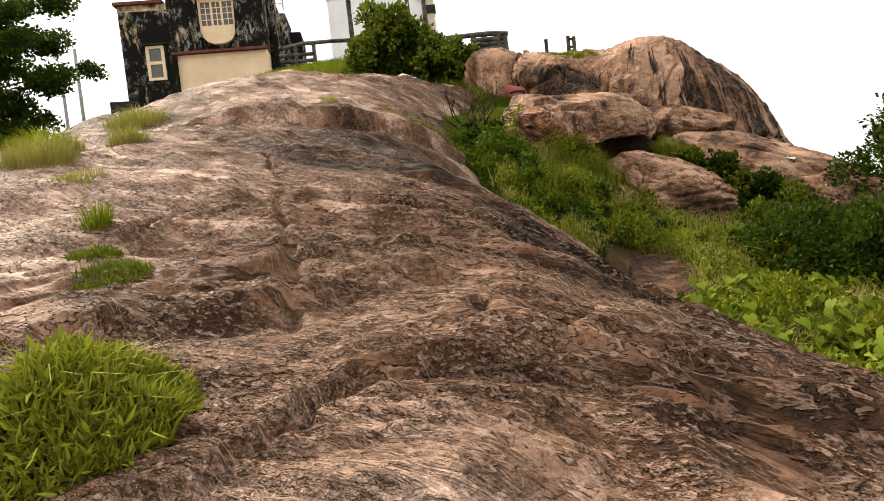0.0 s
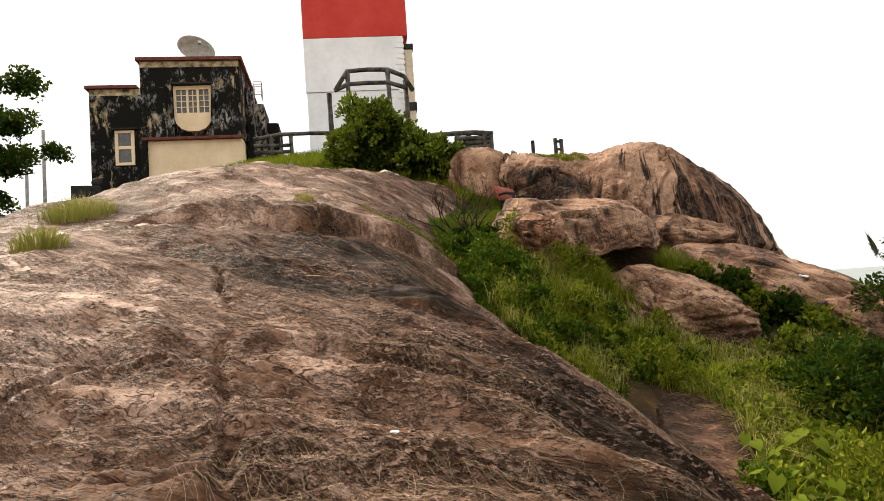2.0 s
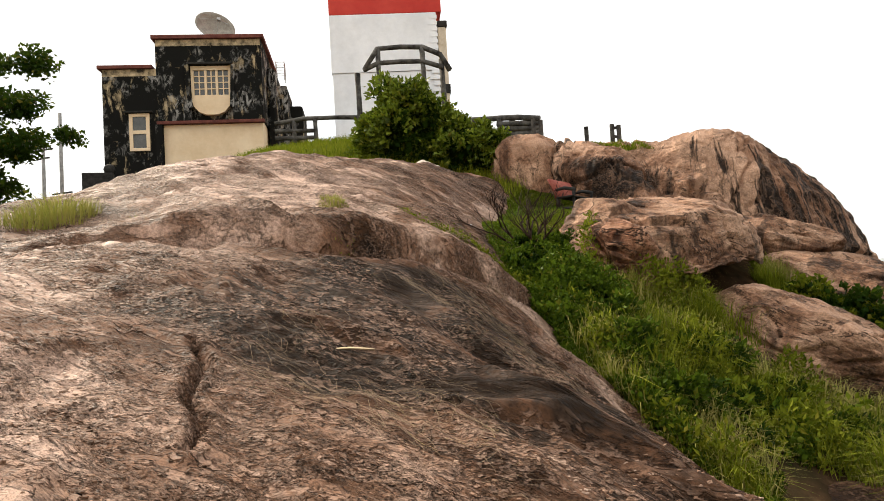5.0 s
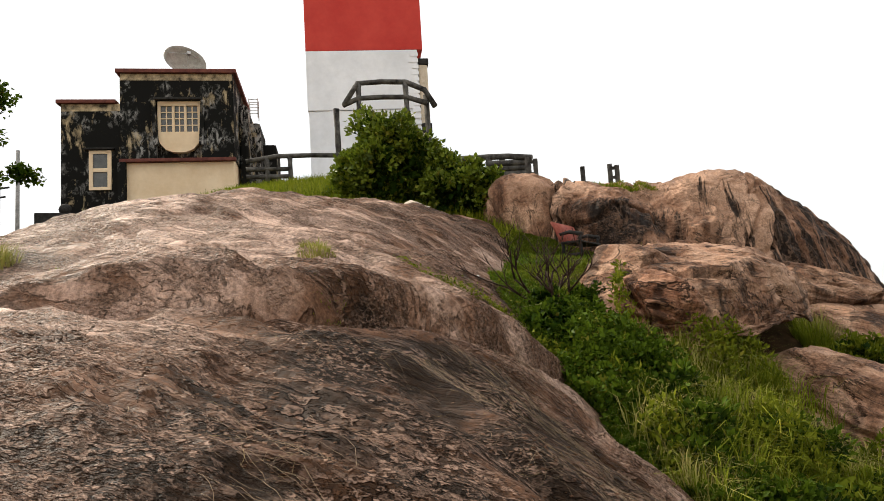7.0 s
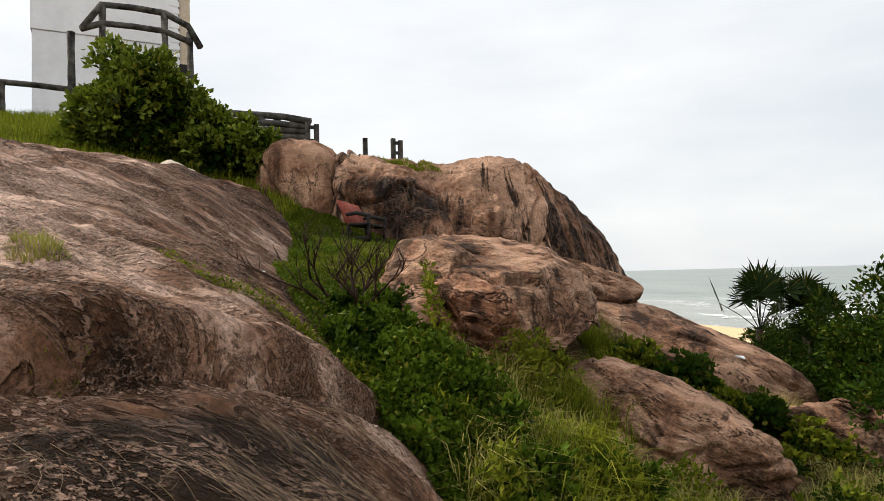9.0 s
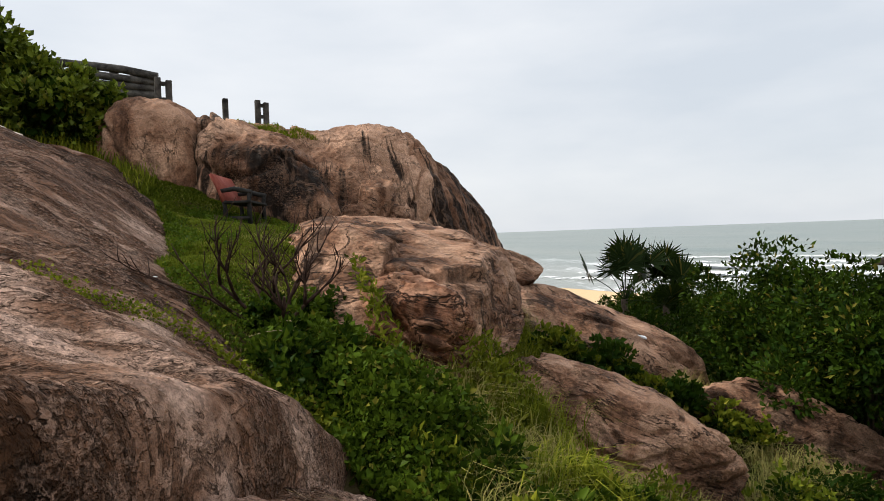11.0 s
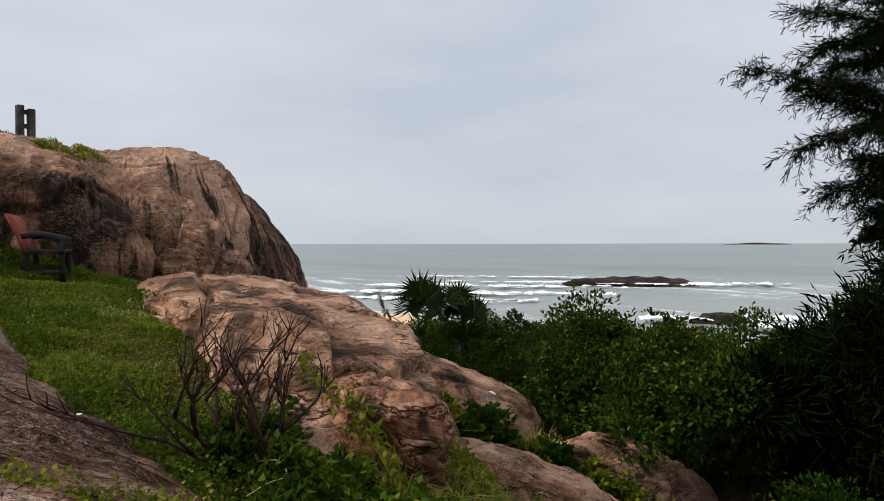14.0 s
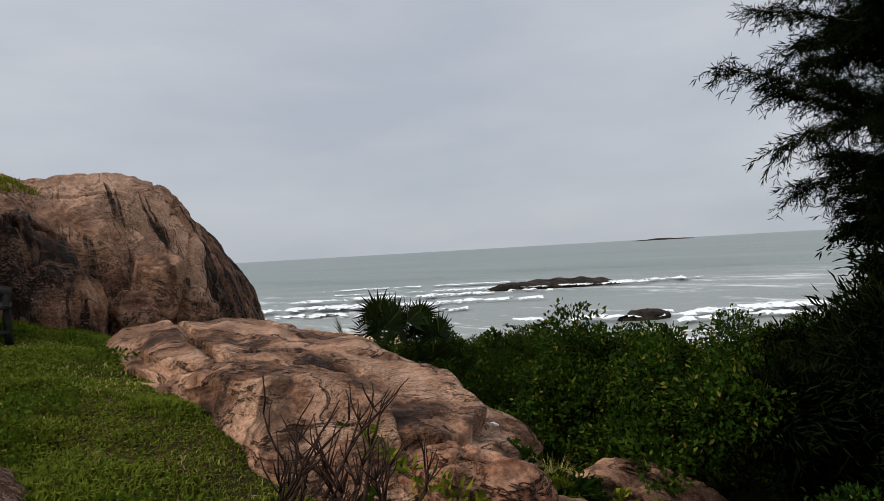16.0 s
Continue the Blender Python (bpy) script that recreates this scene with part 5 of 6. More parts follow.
    for j, (sx, sy, sp, hi, r, cnt, lf) in enumerate(((5.6, 15.2, 0.5, 0.4, 0.4, 3000, 0.09), (6.6, 14.4, 0.6, 0.8, 0.5, 4500, 0.10), (7.8, 13.6, 0.8, 1.5, 0.7, 6500, 0.12), (9.0, 15.0, 0.8, 1.5, 0.7, 6000, 0.12), (7.3, 16.4, 0.5, 0.6, 0.45, 3600, 0.09), (9.2, 11.5, 0.9, 1.8, 0.9, 7000, 0.13), (4.9, 18.6, 0.4, 0.4, 0.35, 2600, 0.09), (5.6, 17.6, 0.4, 0.4, 0.35, 2600, 0.09))):
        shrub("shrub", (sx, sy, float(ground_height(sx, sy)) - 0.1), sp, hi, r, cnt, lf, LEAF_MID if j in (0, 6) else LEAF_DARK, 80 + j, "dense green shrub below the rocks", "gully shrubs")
    for j, (sx, sy, hi, r) in enumerate(((4.75, 19.6, 0.55, 0.30), (5.3, 19.4, 0.6, 0.34), (5.9, 19.1, 0.55, 0.32), (6.5, 18.8, 0.5, 0.32), (7.1, 18.2, 0.45, 0.30))):
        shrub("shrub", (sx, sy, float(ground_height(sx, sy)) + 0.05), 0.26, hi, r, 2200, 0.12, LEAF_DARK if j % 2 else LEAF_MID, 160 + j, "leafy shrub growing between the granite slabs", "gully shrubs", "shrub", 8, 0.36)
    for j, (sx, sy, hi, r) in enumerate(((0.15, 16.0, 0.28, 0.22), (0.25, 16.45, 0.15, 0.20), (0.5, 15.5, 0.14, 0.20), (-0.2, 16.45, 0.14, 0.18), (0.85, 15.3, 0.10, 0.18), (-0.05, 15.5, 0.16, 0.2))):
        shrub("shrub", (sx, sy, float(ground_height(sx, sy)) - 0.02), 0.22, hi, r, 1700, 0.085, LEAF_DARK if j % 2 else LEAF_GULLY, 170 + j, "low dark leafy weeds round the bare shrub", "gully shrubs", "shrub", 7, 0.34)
    for j, (sx, sy, r, h, mat) in enumerate(((4.15, 20.6, 0.35, 0.75, GRASS), (3.95, 19.4, 0.30, 0.8, GRASS), (4.2, 18.9, 0.30, 0.7, GRASS_DRY), (4.35, 19.7, 0.35, 0.8, GRASS), (4.4, 21.2, 0.4, 0.8, GRASS_DRY), (4.55, 20.4, 0.3, 0.6, GRASS), (4.3, 22.0, 0.4, 0.7, GRASS), (7.3, 20.4, 0.5, 0.8, GRASS_DRY), (7.9, 20.6, 0.5, 0.8, GRASS_DRY), (8.6, 20.4, 0.5, 0.7, GRASS), (6.9, 19.2, 0.22, 0.95, GRASS_DRY), (2.75, 16.3, 0.2, 0.7, GRASS))):
        tuft((sx, sy), r, int(2200 * r), h, 180 + j, mat, "long grass growing between the granite slabs")
    for j, (sx, sy, hi, r) in enumerate(((3.4, 14.6, 0.25, 0.28), (4.2, 14.4, 0.3, 0.30), (4.9, 13.9, 0.3, 0.30), (5.6, 14.1, 0.4, 0.34), (6.3, 13.3, 0.4, 0.34), (3.0, 13.8, 0.3, 0.25), (7.0, 15.4, 0.5, 0.4), (6.1, 16.0, 0.4, 0.34))):
        shrub("shrub", (sx, sy, float(ground_height(sx, sy)) - 0.03), 0.32, hi, r, 1700, 0.10, LEAF_LIME, 190 + j, "yellow-green shrub among the long grass", "gully shrubs", "shrub", 9, 0.30)
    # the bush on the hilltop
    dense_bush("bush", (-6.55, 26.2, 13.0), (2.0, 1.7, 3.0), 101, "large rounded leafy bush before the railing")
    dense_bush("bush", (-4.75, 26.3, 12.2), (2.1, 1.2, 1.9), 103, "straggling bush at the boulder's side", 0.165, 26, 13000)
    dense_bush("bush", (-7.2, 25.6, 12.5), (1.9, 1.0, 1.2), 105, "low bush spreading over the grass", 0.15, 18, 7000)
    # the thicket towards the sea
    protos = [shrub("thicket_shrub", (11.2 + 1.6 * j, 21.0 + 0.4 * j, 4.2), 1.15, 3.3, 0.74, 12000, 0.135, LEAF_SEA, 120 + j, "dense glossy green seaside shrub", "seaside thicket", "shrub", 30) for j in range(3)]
    r2 = random.Random(9)
    spots = [(13.3, 28.0), (15.0, 28.4), (12.2, 29.0)]
    while len(spots) < 46:
        sx, sy = r2.uniform(9, 34), r2.uniform(13, 44)
        if sx + 0.25 * sy < 15.2 or (sx < 11.5 and sy > 20) or sx < 0.55 * sy - 3.5 or sy < 0.3 * sx + 8 or math.hypot(sx - 12.6, sy - 28.0) < 3.6 or any(math.hypot(sx - a, sy - b) < 1.9 for a, b in spots):
            continue
        spots.append((sx, sy))
    for k, (sx, sy) in enumerate(spots):
        if math.hypot(sx - 12.2, sy - 15.8) < 1.4:  # the near-black casuarina skirt stands here
            continue
        copy_thing(protos[k % 3], pose(sx, sy, float(ground_height(sx, sy)) + (-1.35 if k < 3 else 0.25) + r2.uniform(-0.2, 0.3), 0, 0, r2.uniform(0, 360)))
    for k in range(34):
        a = r2.uniform(0, 1)
        sx, sy = 4.9 + 1.9 * r2.random() + 0.5 * a, 8.6 + 3.2 * r2.random()
        big_leaf_plant((sx, sy, top(sx, sy)), 200 + k)
    for k, (sx, sy) in enumerate(((5.9, 20.2), (6.5, 19.6), (7.0, 19.2))):
        big_leaf_plant((sx, sy, top(sx, sy)), 230 + k, 7, 0.15)
    dead_shrub()
    fan_palm((12.9, 30.8, 3.85), 3.2, 3, 11, 2.1)
    fan_palm((14.1, 30.0, 3.9), 3.0, 7, 11, 2.0)
    casuarina((15.5, 15.4, 3.6), 5)
    # stands for the tree's shaded low boughs; the shade is in NEEDLE
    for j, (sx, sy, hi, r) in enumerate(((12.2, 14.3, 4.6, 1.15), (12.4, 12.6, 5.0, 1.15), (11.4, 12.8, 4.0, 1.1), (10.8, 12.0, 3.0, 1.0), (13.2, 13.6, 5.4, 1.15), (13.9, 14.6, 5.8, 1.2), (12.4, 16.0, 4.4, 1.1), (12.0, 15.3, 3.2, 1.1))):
        shrub("casuarina_skirt", (sx, sy, float(ground_height(sx, sy)) - 0.1), 0.6, hi, r, 26000, 0.32, NEEDLE, 140 + j, "dense casuarina boughs beside the thicket, shade put into their near-black colour", "young casuarinas", "tree", 18, 0.075)
    broad_tree((-35.2, 28.4, 11.5), 6)
    # grass on the cliff's brow
    for j, (sx, sy, r) in enumerate(((-1.6, 27.9, 0.5), (-0.9, 27.8, 0.5), (-0.2, 27.7, 0.5), (0.5, 27.6, 0.45), (1.1, 27.5, 0.4))):
        r3 = np.random.default_rng(300 + j)
        n = 700
        a, q = r3.uniform(0, 6.28, n), r * np.sqrt(r3.random(n))
        x, y = sx + 1.4 * q * np.cos(a), sy + q * np.sin(a)
        z = np.array([CLIFF_TOP(u, w) for u, w in zip(x, y)])
        k = z > CLIFF_TOP(sx, sy + 0.5) - 0.45
        v, f = blade_arrays(np.stack([x, y, z - 0.03], 1)[k], r3.uniform(0.2, 0.9, n)[k], r3.uniform(0.06, 0.2, n)[k], np.full(n, 0.010)[k], r3)
        tagged(new("grass_tuft", tri_mesh("grass_tuft", v, f, GRASS)), "green grass growing on the cliff's brow", "grass", "grass on the cliff", "stuff")
    # tufts on the dome
    leaf_clump((2.55, 1.95), 0.52, 0.36, 7000, 1, "thick leafy grass clump in a hollow of the rock")
    leaf_clump((2.1, 2.35), 0.30, 0.24, 3000, 11, "leafy grass clump at the edge of the rock")
    tuft((-2.44, 5.9), 0.45, 900, 0.5, 2, GRASS_DRY, "pale long grass tuft on the rock")
    tuft((-3.2, 6.6), 0.5, 900, 0.5, 12, GRASS, "pale long grass tuft on the rock")
    tuft((-6.9, 12.0), 0.7, 1100, 0.6, 3, GRASS_DRY, "pale long grass tuft on the rock")
    tuft((-2.3, 7.2), 0.28, 500, 0.42, 4, GRASS_DRY, "pale long grass tuft on the rock")
    tuft((0.16, 4.36), 0.13, 240, 0.36, 5, GRASS, "narrow grass tuft in a crack")
    leaf_clump((1.0, 3.7), 0.28, 0.025, 2400, 6, "low mossy grass on the rock", 0.03, MEADOW)
    leaf_clump((0.55, 3.95), 0.20, 0.03, 1500, 16, "low mossy grass on the rock", 0.03, MEADOW)
    tuft((-2.2, 12.75), 0.22, 420, 0.20, 7, GRASS_DRY, "small dry tuft on the rock")
    tuft((-1.35, 11.5), 0.22, 500, 0.07, 8, GRASS, "low green moss under the ledge")
    tuft((-4.9, 11.7), 0.4, 700, 0.12, 9, GRASS, "low green grass on the rock")
    tuft((-1.0, 5.2), 0.3, 500, 0.2, 10, GRASS_DRY, "low grass on the rock")
    tuft((2.9, 17.0 - 1.2), 0.10, 150, 0.55, 13, GRASS, "long grass below the overhang")
    tuft((3.0, 15.2), 0.18, 300, 0.6, 14, GRASS, "long grass below the overhang")
    tuft((7.55, 20.0), 0.30, 900, 1.15, 15, GRASS_DRY, "tall yellowing grass beside the sloping slab", 0.8)
    tuft((7.9, 19.8), 0.25, 700, 1.0, 17, GRASS, "tall yellowing grass beside the sloping slab", 0.8)
    # dead strands lying on the dome
    n = 34000
    x, y = scatter(rng, n, -3.5, 5.0, 1.5, 13)
    k = ~on_ground(x, y, 0.10) & (fbm(np.stack([x, y, 0 * x], 1) * 0.9, 3, 58) + 0.20 * (x - 1.6) - 0.7 * (1 - ramp01(y, 4.2, 6.2)) > rng.normal(0.22, 0.14, n))
    x, y = x[k], y[k]
    n = len(x)
    e = 0.05
    gx = (rock_height(x + e, y) - rock_height(x - e, y)) / (2 * e)
    gy = (rock_height(x, y + e) - rock_height(x, y - e)) / (2 * e)
    a = np.arctan2(-gy * 0.2, np.abs(gx) + 0.1) + rng.normal(0, 0.30, n)
    ln = rng.uniform(0.06, 0.34, n)
    turn = rng.normal(0, 0.5, n) + rng.choice([0, 0, 0, 1], n) * rng.normal(0, 2.2, n)
    vs, fs = [], []
    for s in range(5):
        t = s / 4
        ang = a + turn * t
        if s:
            x = x + np.cos(ang) * ln / 4
            y = y + np.sin(ang) * ln / 4
        z = DOME_TOP(x, y) + 0.004 + 0.022 * math.sin(math.pi * t) * rng.random(n) ** 2
        w = 0.0017 * (1 - 0.6 * t)
        vs.append(np.stack([x - np.sin(ang) * w, y + np.cos(ang) * w, z], 1))
        vs.append(np.stack([x + np.sin(ang) * w, y - np.cos(ang) * w, z], 1))
    v = np.stack(vs, 1).reshape(-1, 3)
    i = np.arange(n)[:, None] * 10
    f = np.concatenate([np.concatenate([i + [2 * s, 2 * s + 1, 2 * s + 3], i + [2 * s, 2 * s + 3, 2 * s + 2]]) for s in range(4)])
    stuff("dead_grass", v, f, STRAW, "dead straw strands lying on the rock", "dead grass")
    # chips that flake off the dome
    n = 44000
    x, y = scatter(rng, n, -3.0, 4.6, 1.2, 9.5)
    far = np.arange(n) % 5 == 0  # some lie higher up the dome
    x, y = np.where(far, -2.6 + (x + 3.0) * 0.5, x), np.where(far, 9.5 + (y - 1.2) * 0.6, y)
    w = fbm(np.stack([x, y, 0 * x], 1) * 0.9, 3, 69) - 0.25 * np.clip(x - 1.8, 0, 3) - 0.2 * np.clip(y - 7, 0, 2.5) * (y < 9.5)
    k = ~on_ground(x, y, 0.1) & (w > rng.normal(0.10, 0.16, n))
    x, y = x[k], y[k]
    n = len(x)
    z = DOME_TOP(x, y)
    s = 0.003 + 0.012 * rng.random(n) ** 2.2
    th = s * rng.uniform(0.12, 0.3, n)
    tx, ty = rng.normal(0, 0.15, n), rng.uniform(0.0, 0.9, n)
    ang = rng.normal(0.25, 0.6, n)
    vs = []
    for kx, ky, kz in ((-1.4, -0.5, 0), (1.3, -0.4, 0), (1.0, 0.5, 0), (-1.2, 0.45, 0), (-1.1, -0.4, 1), (1.1, -0.3, 1), (0.8, 0.4, 1), (-0.9, 0.35, 1)):
        jx, jy = kx + rng.normal(0, 0.25, n), ky + rng.normal(0, 0.16, n)
        vs.append(np.stack([x + s * (jx * np.cos(ang) - jy * np.sin(ang)), y + s * (jx * np.sin(ang) + jy * np.cos(ang)), z + 0.001 + th * kz + s * (jx * tx + (jy + 0.4) * ty)], 1))
    v = np.stack(vs, 1).reshape(-1, 3)
    i = np.arange(n)[:, None] * 8
    f = np.concatenate([i + q for q in ([4, 5, 6], [4, 6, 7], [0, 1, 5], [0, 5, 4], [1, 2, 6], [1, 6, 5], [2, 3, 7], [2, 7, 6], [3, 0, 4], [3, 4, 7])])
    stuff("rock_chips", v, f, FLAKE, "loose flakes weathering off the granite", "rock chips")


# ---- buildings, railings, bench ----
def make_house():
    ob = thing("house", pose(-25.15, 33.7, 14.45, 0, 0, 28), "two-storey cream house blackened by mould on the hilltop", "house")
    W = 5.85
    bm = bmesh.new()
    box(bm, 0.25, 0.25, -1, W - 0.1, 6.5, 3.9)
    part("lower_wall", bm, CREAM, ob, "plain cream painted wall")
    bm = bmesh.new()
    for x0, y0, z0, x1, z1 in ((0, 0, 3.9, 1.80, 8.6), (4.15, 0, 3.9, W, 8.6), (1.80, 0, 7.15, 4.15, 8.6), (1.80, 0.45, 3.9, 4.15, 7.15)):
        bm = bmesh.new()
        box(bm, x0, y0, z0, x1, 6.6, z1)
        part("upper_wall", bm, MOULD, ob, "plaster wall covered in black mould")
    bm = bmesh.new()
    box(bm, -2.95, 0.1, -1, 0.25, 5.5, 6.95)
    part("side_wing", bm, MOULD, ob, "plaster wall covered in black mould")
    for x0, y0, z0, x1, y1, z1 in ((-0.18, -0.2, 8.6, W + 0.2, 6.8, 8.82), (-3.15, -0.1, 6.95, -0.19, 5.7, 7.15), (-0.05, -0.06, 3.72, W + 0.05, 0.3, 3.9)):
        bm = bmesh.new()
        box(bm, x0, y0, z0, x1, y1, z1, 0.03)
        part("roof_edge", bm, TRIM_BROWN, ob, "brown concrete roof edge")
    for x0, x1, y0, z0, z1 in ((0.02, W - 0.02, -0.008, 8.22, 8.59), (-2.93, -0.02, 0.092, 6.55, 6.94)):
        bm = bmesh.new()
        box(bm, x0, y0, z0, x1, y0 + 0.05, z1)
        part("wall_strip", bm, STREAKED, ob, "strip of streaked cream plaster under the roof edge")
    # the bay with its window
    bm = bmesh.new()
    ring = [(1.86, 5.25), (4.09, 5.25), (3.98, 4.75), (3.70, 4.42), (3.30, 4.25), (2.65, 4.25), (2.25, 4.42), (1.97, 4.75)]
    fore = [bm.verts.new((x, 0.10, z)) for x, z in ring]
    rear = [bm.verts.new((x, 0.44, z)) for x, z in ring]
    bm.faces.new(fore)
    for k in range(len(ring)):
        bm.faces.new((fore[k], rear[k], rear[(k + 1) % 8], fore[(k + 1) % 8]))
    part("bay_panel", bm, CREAM, ob, "rounded cream panel under the window")
    for sg, x in ((-1, 1.70), (1, 4.02)):
        bm = bmesh.new()
        box(bm, x, -0.16, 4.6, x + 0.23, 0.12, 7.1, 0.04, Matrix.Translation((x, 0, 4.6)) @ Matrix.Rotation(sg * 0.05, 4, "Y") @ Matrix.Translation((-x, 0, -4.6)))
        part("bay_side", bm, MOULD, ob)
    win = new("window")
    win.parent = ob
    bm = bmesh.new()
    for x0, z0, x1, z1 in ((1.86, 5.25, 4.09, 5.40), (1.86, 6.85, 4.09, 7.10), (1.86, 5.40, 2.02, 6.85), (3.93, 5.40, 4.09, 6.85), (2.60, 5.40, 2.74, 6.85), (3.22, 5.40, 3.36, 6.85)):
        box(bm, x0, 0.14, z0, x1, 0.34, z1, 0.015)
    part("window_frame", bm, CREAM, win)
    for x0, x1 in ((2.02, 2.60), (2.74, 3.22), (3.36, 3.93)):
        bm = bmesh.new()
        box(bm, x0, 0.26, 5.4, x1, 0.30, 6.85)
        part("pane", bm, GLASS_DARK, win)
        bm = bmesh.new()
        xm = (x0 + x1) / 2
        box(bm, xm - 0.03, 0.20, 5.4, xm + 0.03, 0.25, 6.85)
        for z in (5.75, 6.12, 6.48):
            box(bm, x0, 0.205, z, x1, 0.245, z + 0.05)
        part("glazing_bars", bm, CREAM, win)
    bm = bmesh.new()
    box(bm, 1.70, -0.16, 7.12, 4.25, 0.3, 7.24, 0.02)
    part("sunshade", bm, CONCRETE_DARK, ob)
    win = new("window")
    win.parent = ob
    bm = bmesh.new()
    for x0, z0, x1, z1 in ((-1.55, 2.25, -0.45, 2.42), (-1.55, 4.2, -0.45, 4.38), (-1.55, 2.42, -1.36, 4.2), (-0.64, 2.42, -0.45, 4.2), (-1.36, 3.22, -0.64, 3.42)):
        box(bm, x0, -0.02, z0, x1, 0.2, z1, 0.015)
    part("window_frame", bm, CREAM, win)
    for z0, z1 in ((2.42, 3.22), (3.42, 4.2)):
        bm = bmesh.new()
        box(bm, -1.36, 0.06, z0, -0.64, 0.10, z1)
        part("pane", bm, GLASS_DARK, win)
    bm = bmesh.new()
    box(bm, -1.75, -0.18, 4.4, -0.25, 0.2, 4.5, 0.02)
    part("sunshade", bm, CONCRETE_DARK, ob)
    bm = bmesh.new()
    box(bm, -0.15, -0.05, -1, 0.25, 0.25, 3.75, 0.04)
    part("corner_pier", bm, MOULD, ob)
    bm = bmesh.new()
    box(bm, W + 0.01, 2.2, -1, W + 0.5, 6.4, 7.6, 0.15)
    box(bm, W + 0.02, 3.4, -1, W + 1.1, 6.9, 6.9, 0.2)
    box(bm, W, 5.0, -1, W + 1.9, 8.5, 6.0, 0.2)
    box(bm, W + 0.2, 8.4, -1, W + 3.0, 11, 4.2, 0.3)
    part("back_wing", bm, MOULD, ob)
    # a small antenna frame on the roof
    bm = bmesh.new()
    for x in (W + 0.2, W + 0.75):
        for y in (6.0, 6.6):
            tube(bm, [(x, y, 8.0), (x, y, 9.3)], 0.03, 5)
    for z in (8.5, 8.9, 9.25):
        tube(bm, [(W + 0.2, 6.0, z), (W + 0.75, 6.0, z), (W + 0.75, 6.6, z), (W + 0.2, 6.6, z)], 0.025, 5)
    part("roof_frame", bm, METAL, ob)


def make_dish():
    ob = thing("satellite_dish", pose(-22.8, 35.9, 22.9, 0, 0, 36), "large rusty grey satellite dish on the roof", "satellite dish")
    m = Matrix.Translation((0, 0, 1.0)) @ Vector((0.34, -0.86, 0.34)).to_track_quat("Z", "Y").to_matrix().to_4x4()
    bm = bmesh.new()
    rings = []
    for k in range(9):
        r = 1.15 * k / 8
        rings.append([bm.verts.new(m @ Vector((r * math.cos(a), 0.86 * r * math.sin(a), 0.30 * r * r))) for a in [2 * math.pi * j / 40 for j in range(40)]] if k else [bm.verts.new(m @ Vector((0, 0, 0)))])
    for j in range(40):
        bm.faces.new((rings[0][0], rings[1][j], rings[1][(j + 1) % 40]))
        for k in range(1, 8):
            bm.faces.new((rings[k][j], rings[k + 1][j], rings[k + 1][(j + 1) % 40], rings[k][(j + 1) % 40]))
    o = part("reflector", bm, DISH, ob, smooth=True)
    o.modifiers.new("thickness", "SOLIDIFY").thickness = 0.03
    bm = bmesh.new()
    for a in (0.5, 2.6, 4.7):
        tube(bm, [m @ Vector((0.95 * math.cos(a), 0.82 * math.sin(a), 0.29)), m @ Vector((0, 0, 0.95))], 0.018, 5)
    part("feed_arms", bm, METAL, ob)
    bm = bmesh.new()
    box(bm, -0.1, -0.1, 0.88, 0.1, 0.1, 1.05, 0.02, m @ pose(0, 0, 0))
    part("feed_horn", bm, METAL, ob)
    bm = bmesh.new()
    tube(bm, [(0, 0.1, -0.02), (0, 0.1, 0.7), m @ Vector((0, 0, -0.02))], 0.06, 8)
    part("mast", bm, METAL, ob)


def make_lighthouse():
    ob = thing("lighthouse", pose(-16.2, 38.0, 15.0, 0, 0, 24.5), "square concrete lighthouse tower with white and red bands", "lighthouse")
    W = 6.2
    bm = bmesh.new()
    box(bm, 0, 0, -1, W, W, 5.75, 0.04)
    part("base", bm, WHITE_PAINT, ob)
    bm = bmesh.new()
    box(bm, -0.06, -0.06, 5.754, W - 0.02, W, 9.2, 0.04)
    part("white_band", bm, WHITE_PAINT, ob)
    bm = bmesh.new()
    box(bm, -0.06, -0.06, 9.204, W + 0.3, W, 16.5, 0.04)
    part("red_band", bm, RED_PAINT, ob, "tower band painted brick red")
    for k in range(26):
        bm = bmesh.new()
        box(bm, W - 0.55 + 0.10 * (k % 3), -0.09, -0.2 + 0.36 * k, W + 0.02, -0.064, 0.02 + 0.36 * k)
        part("corner_course", bm, WHITE_PAINT, ob)
    bm = bmesh.new()
    box(bm, W + 0.03, 0.15, -1, W + 0.55, 0.9, 8.4, 0.1)
    part("downpipe", bm, PALE_STONE, ob, "cream pilaster on the tower's flank")
    for z0, z1 in ((8.4, 8.75), (4.4, 4.95)):
        bm = bmesh.new()
        box(bm, W + 0.005, 0.1, z0, W + 0.62, 0.95, z1, 0.04)
        part("collar", bm, CONCRETE_DARK, ob)


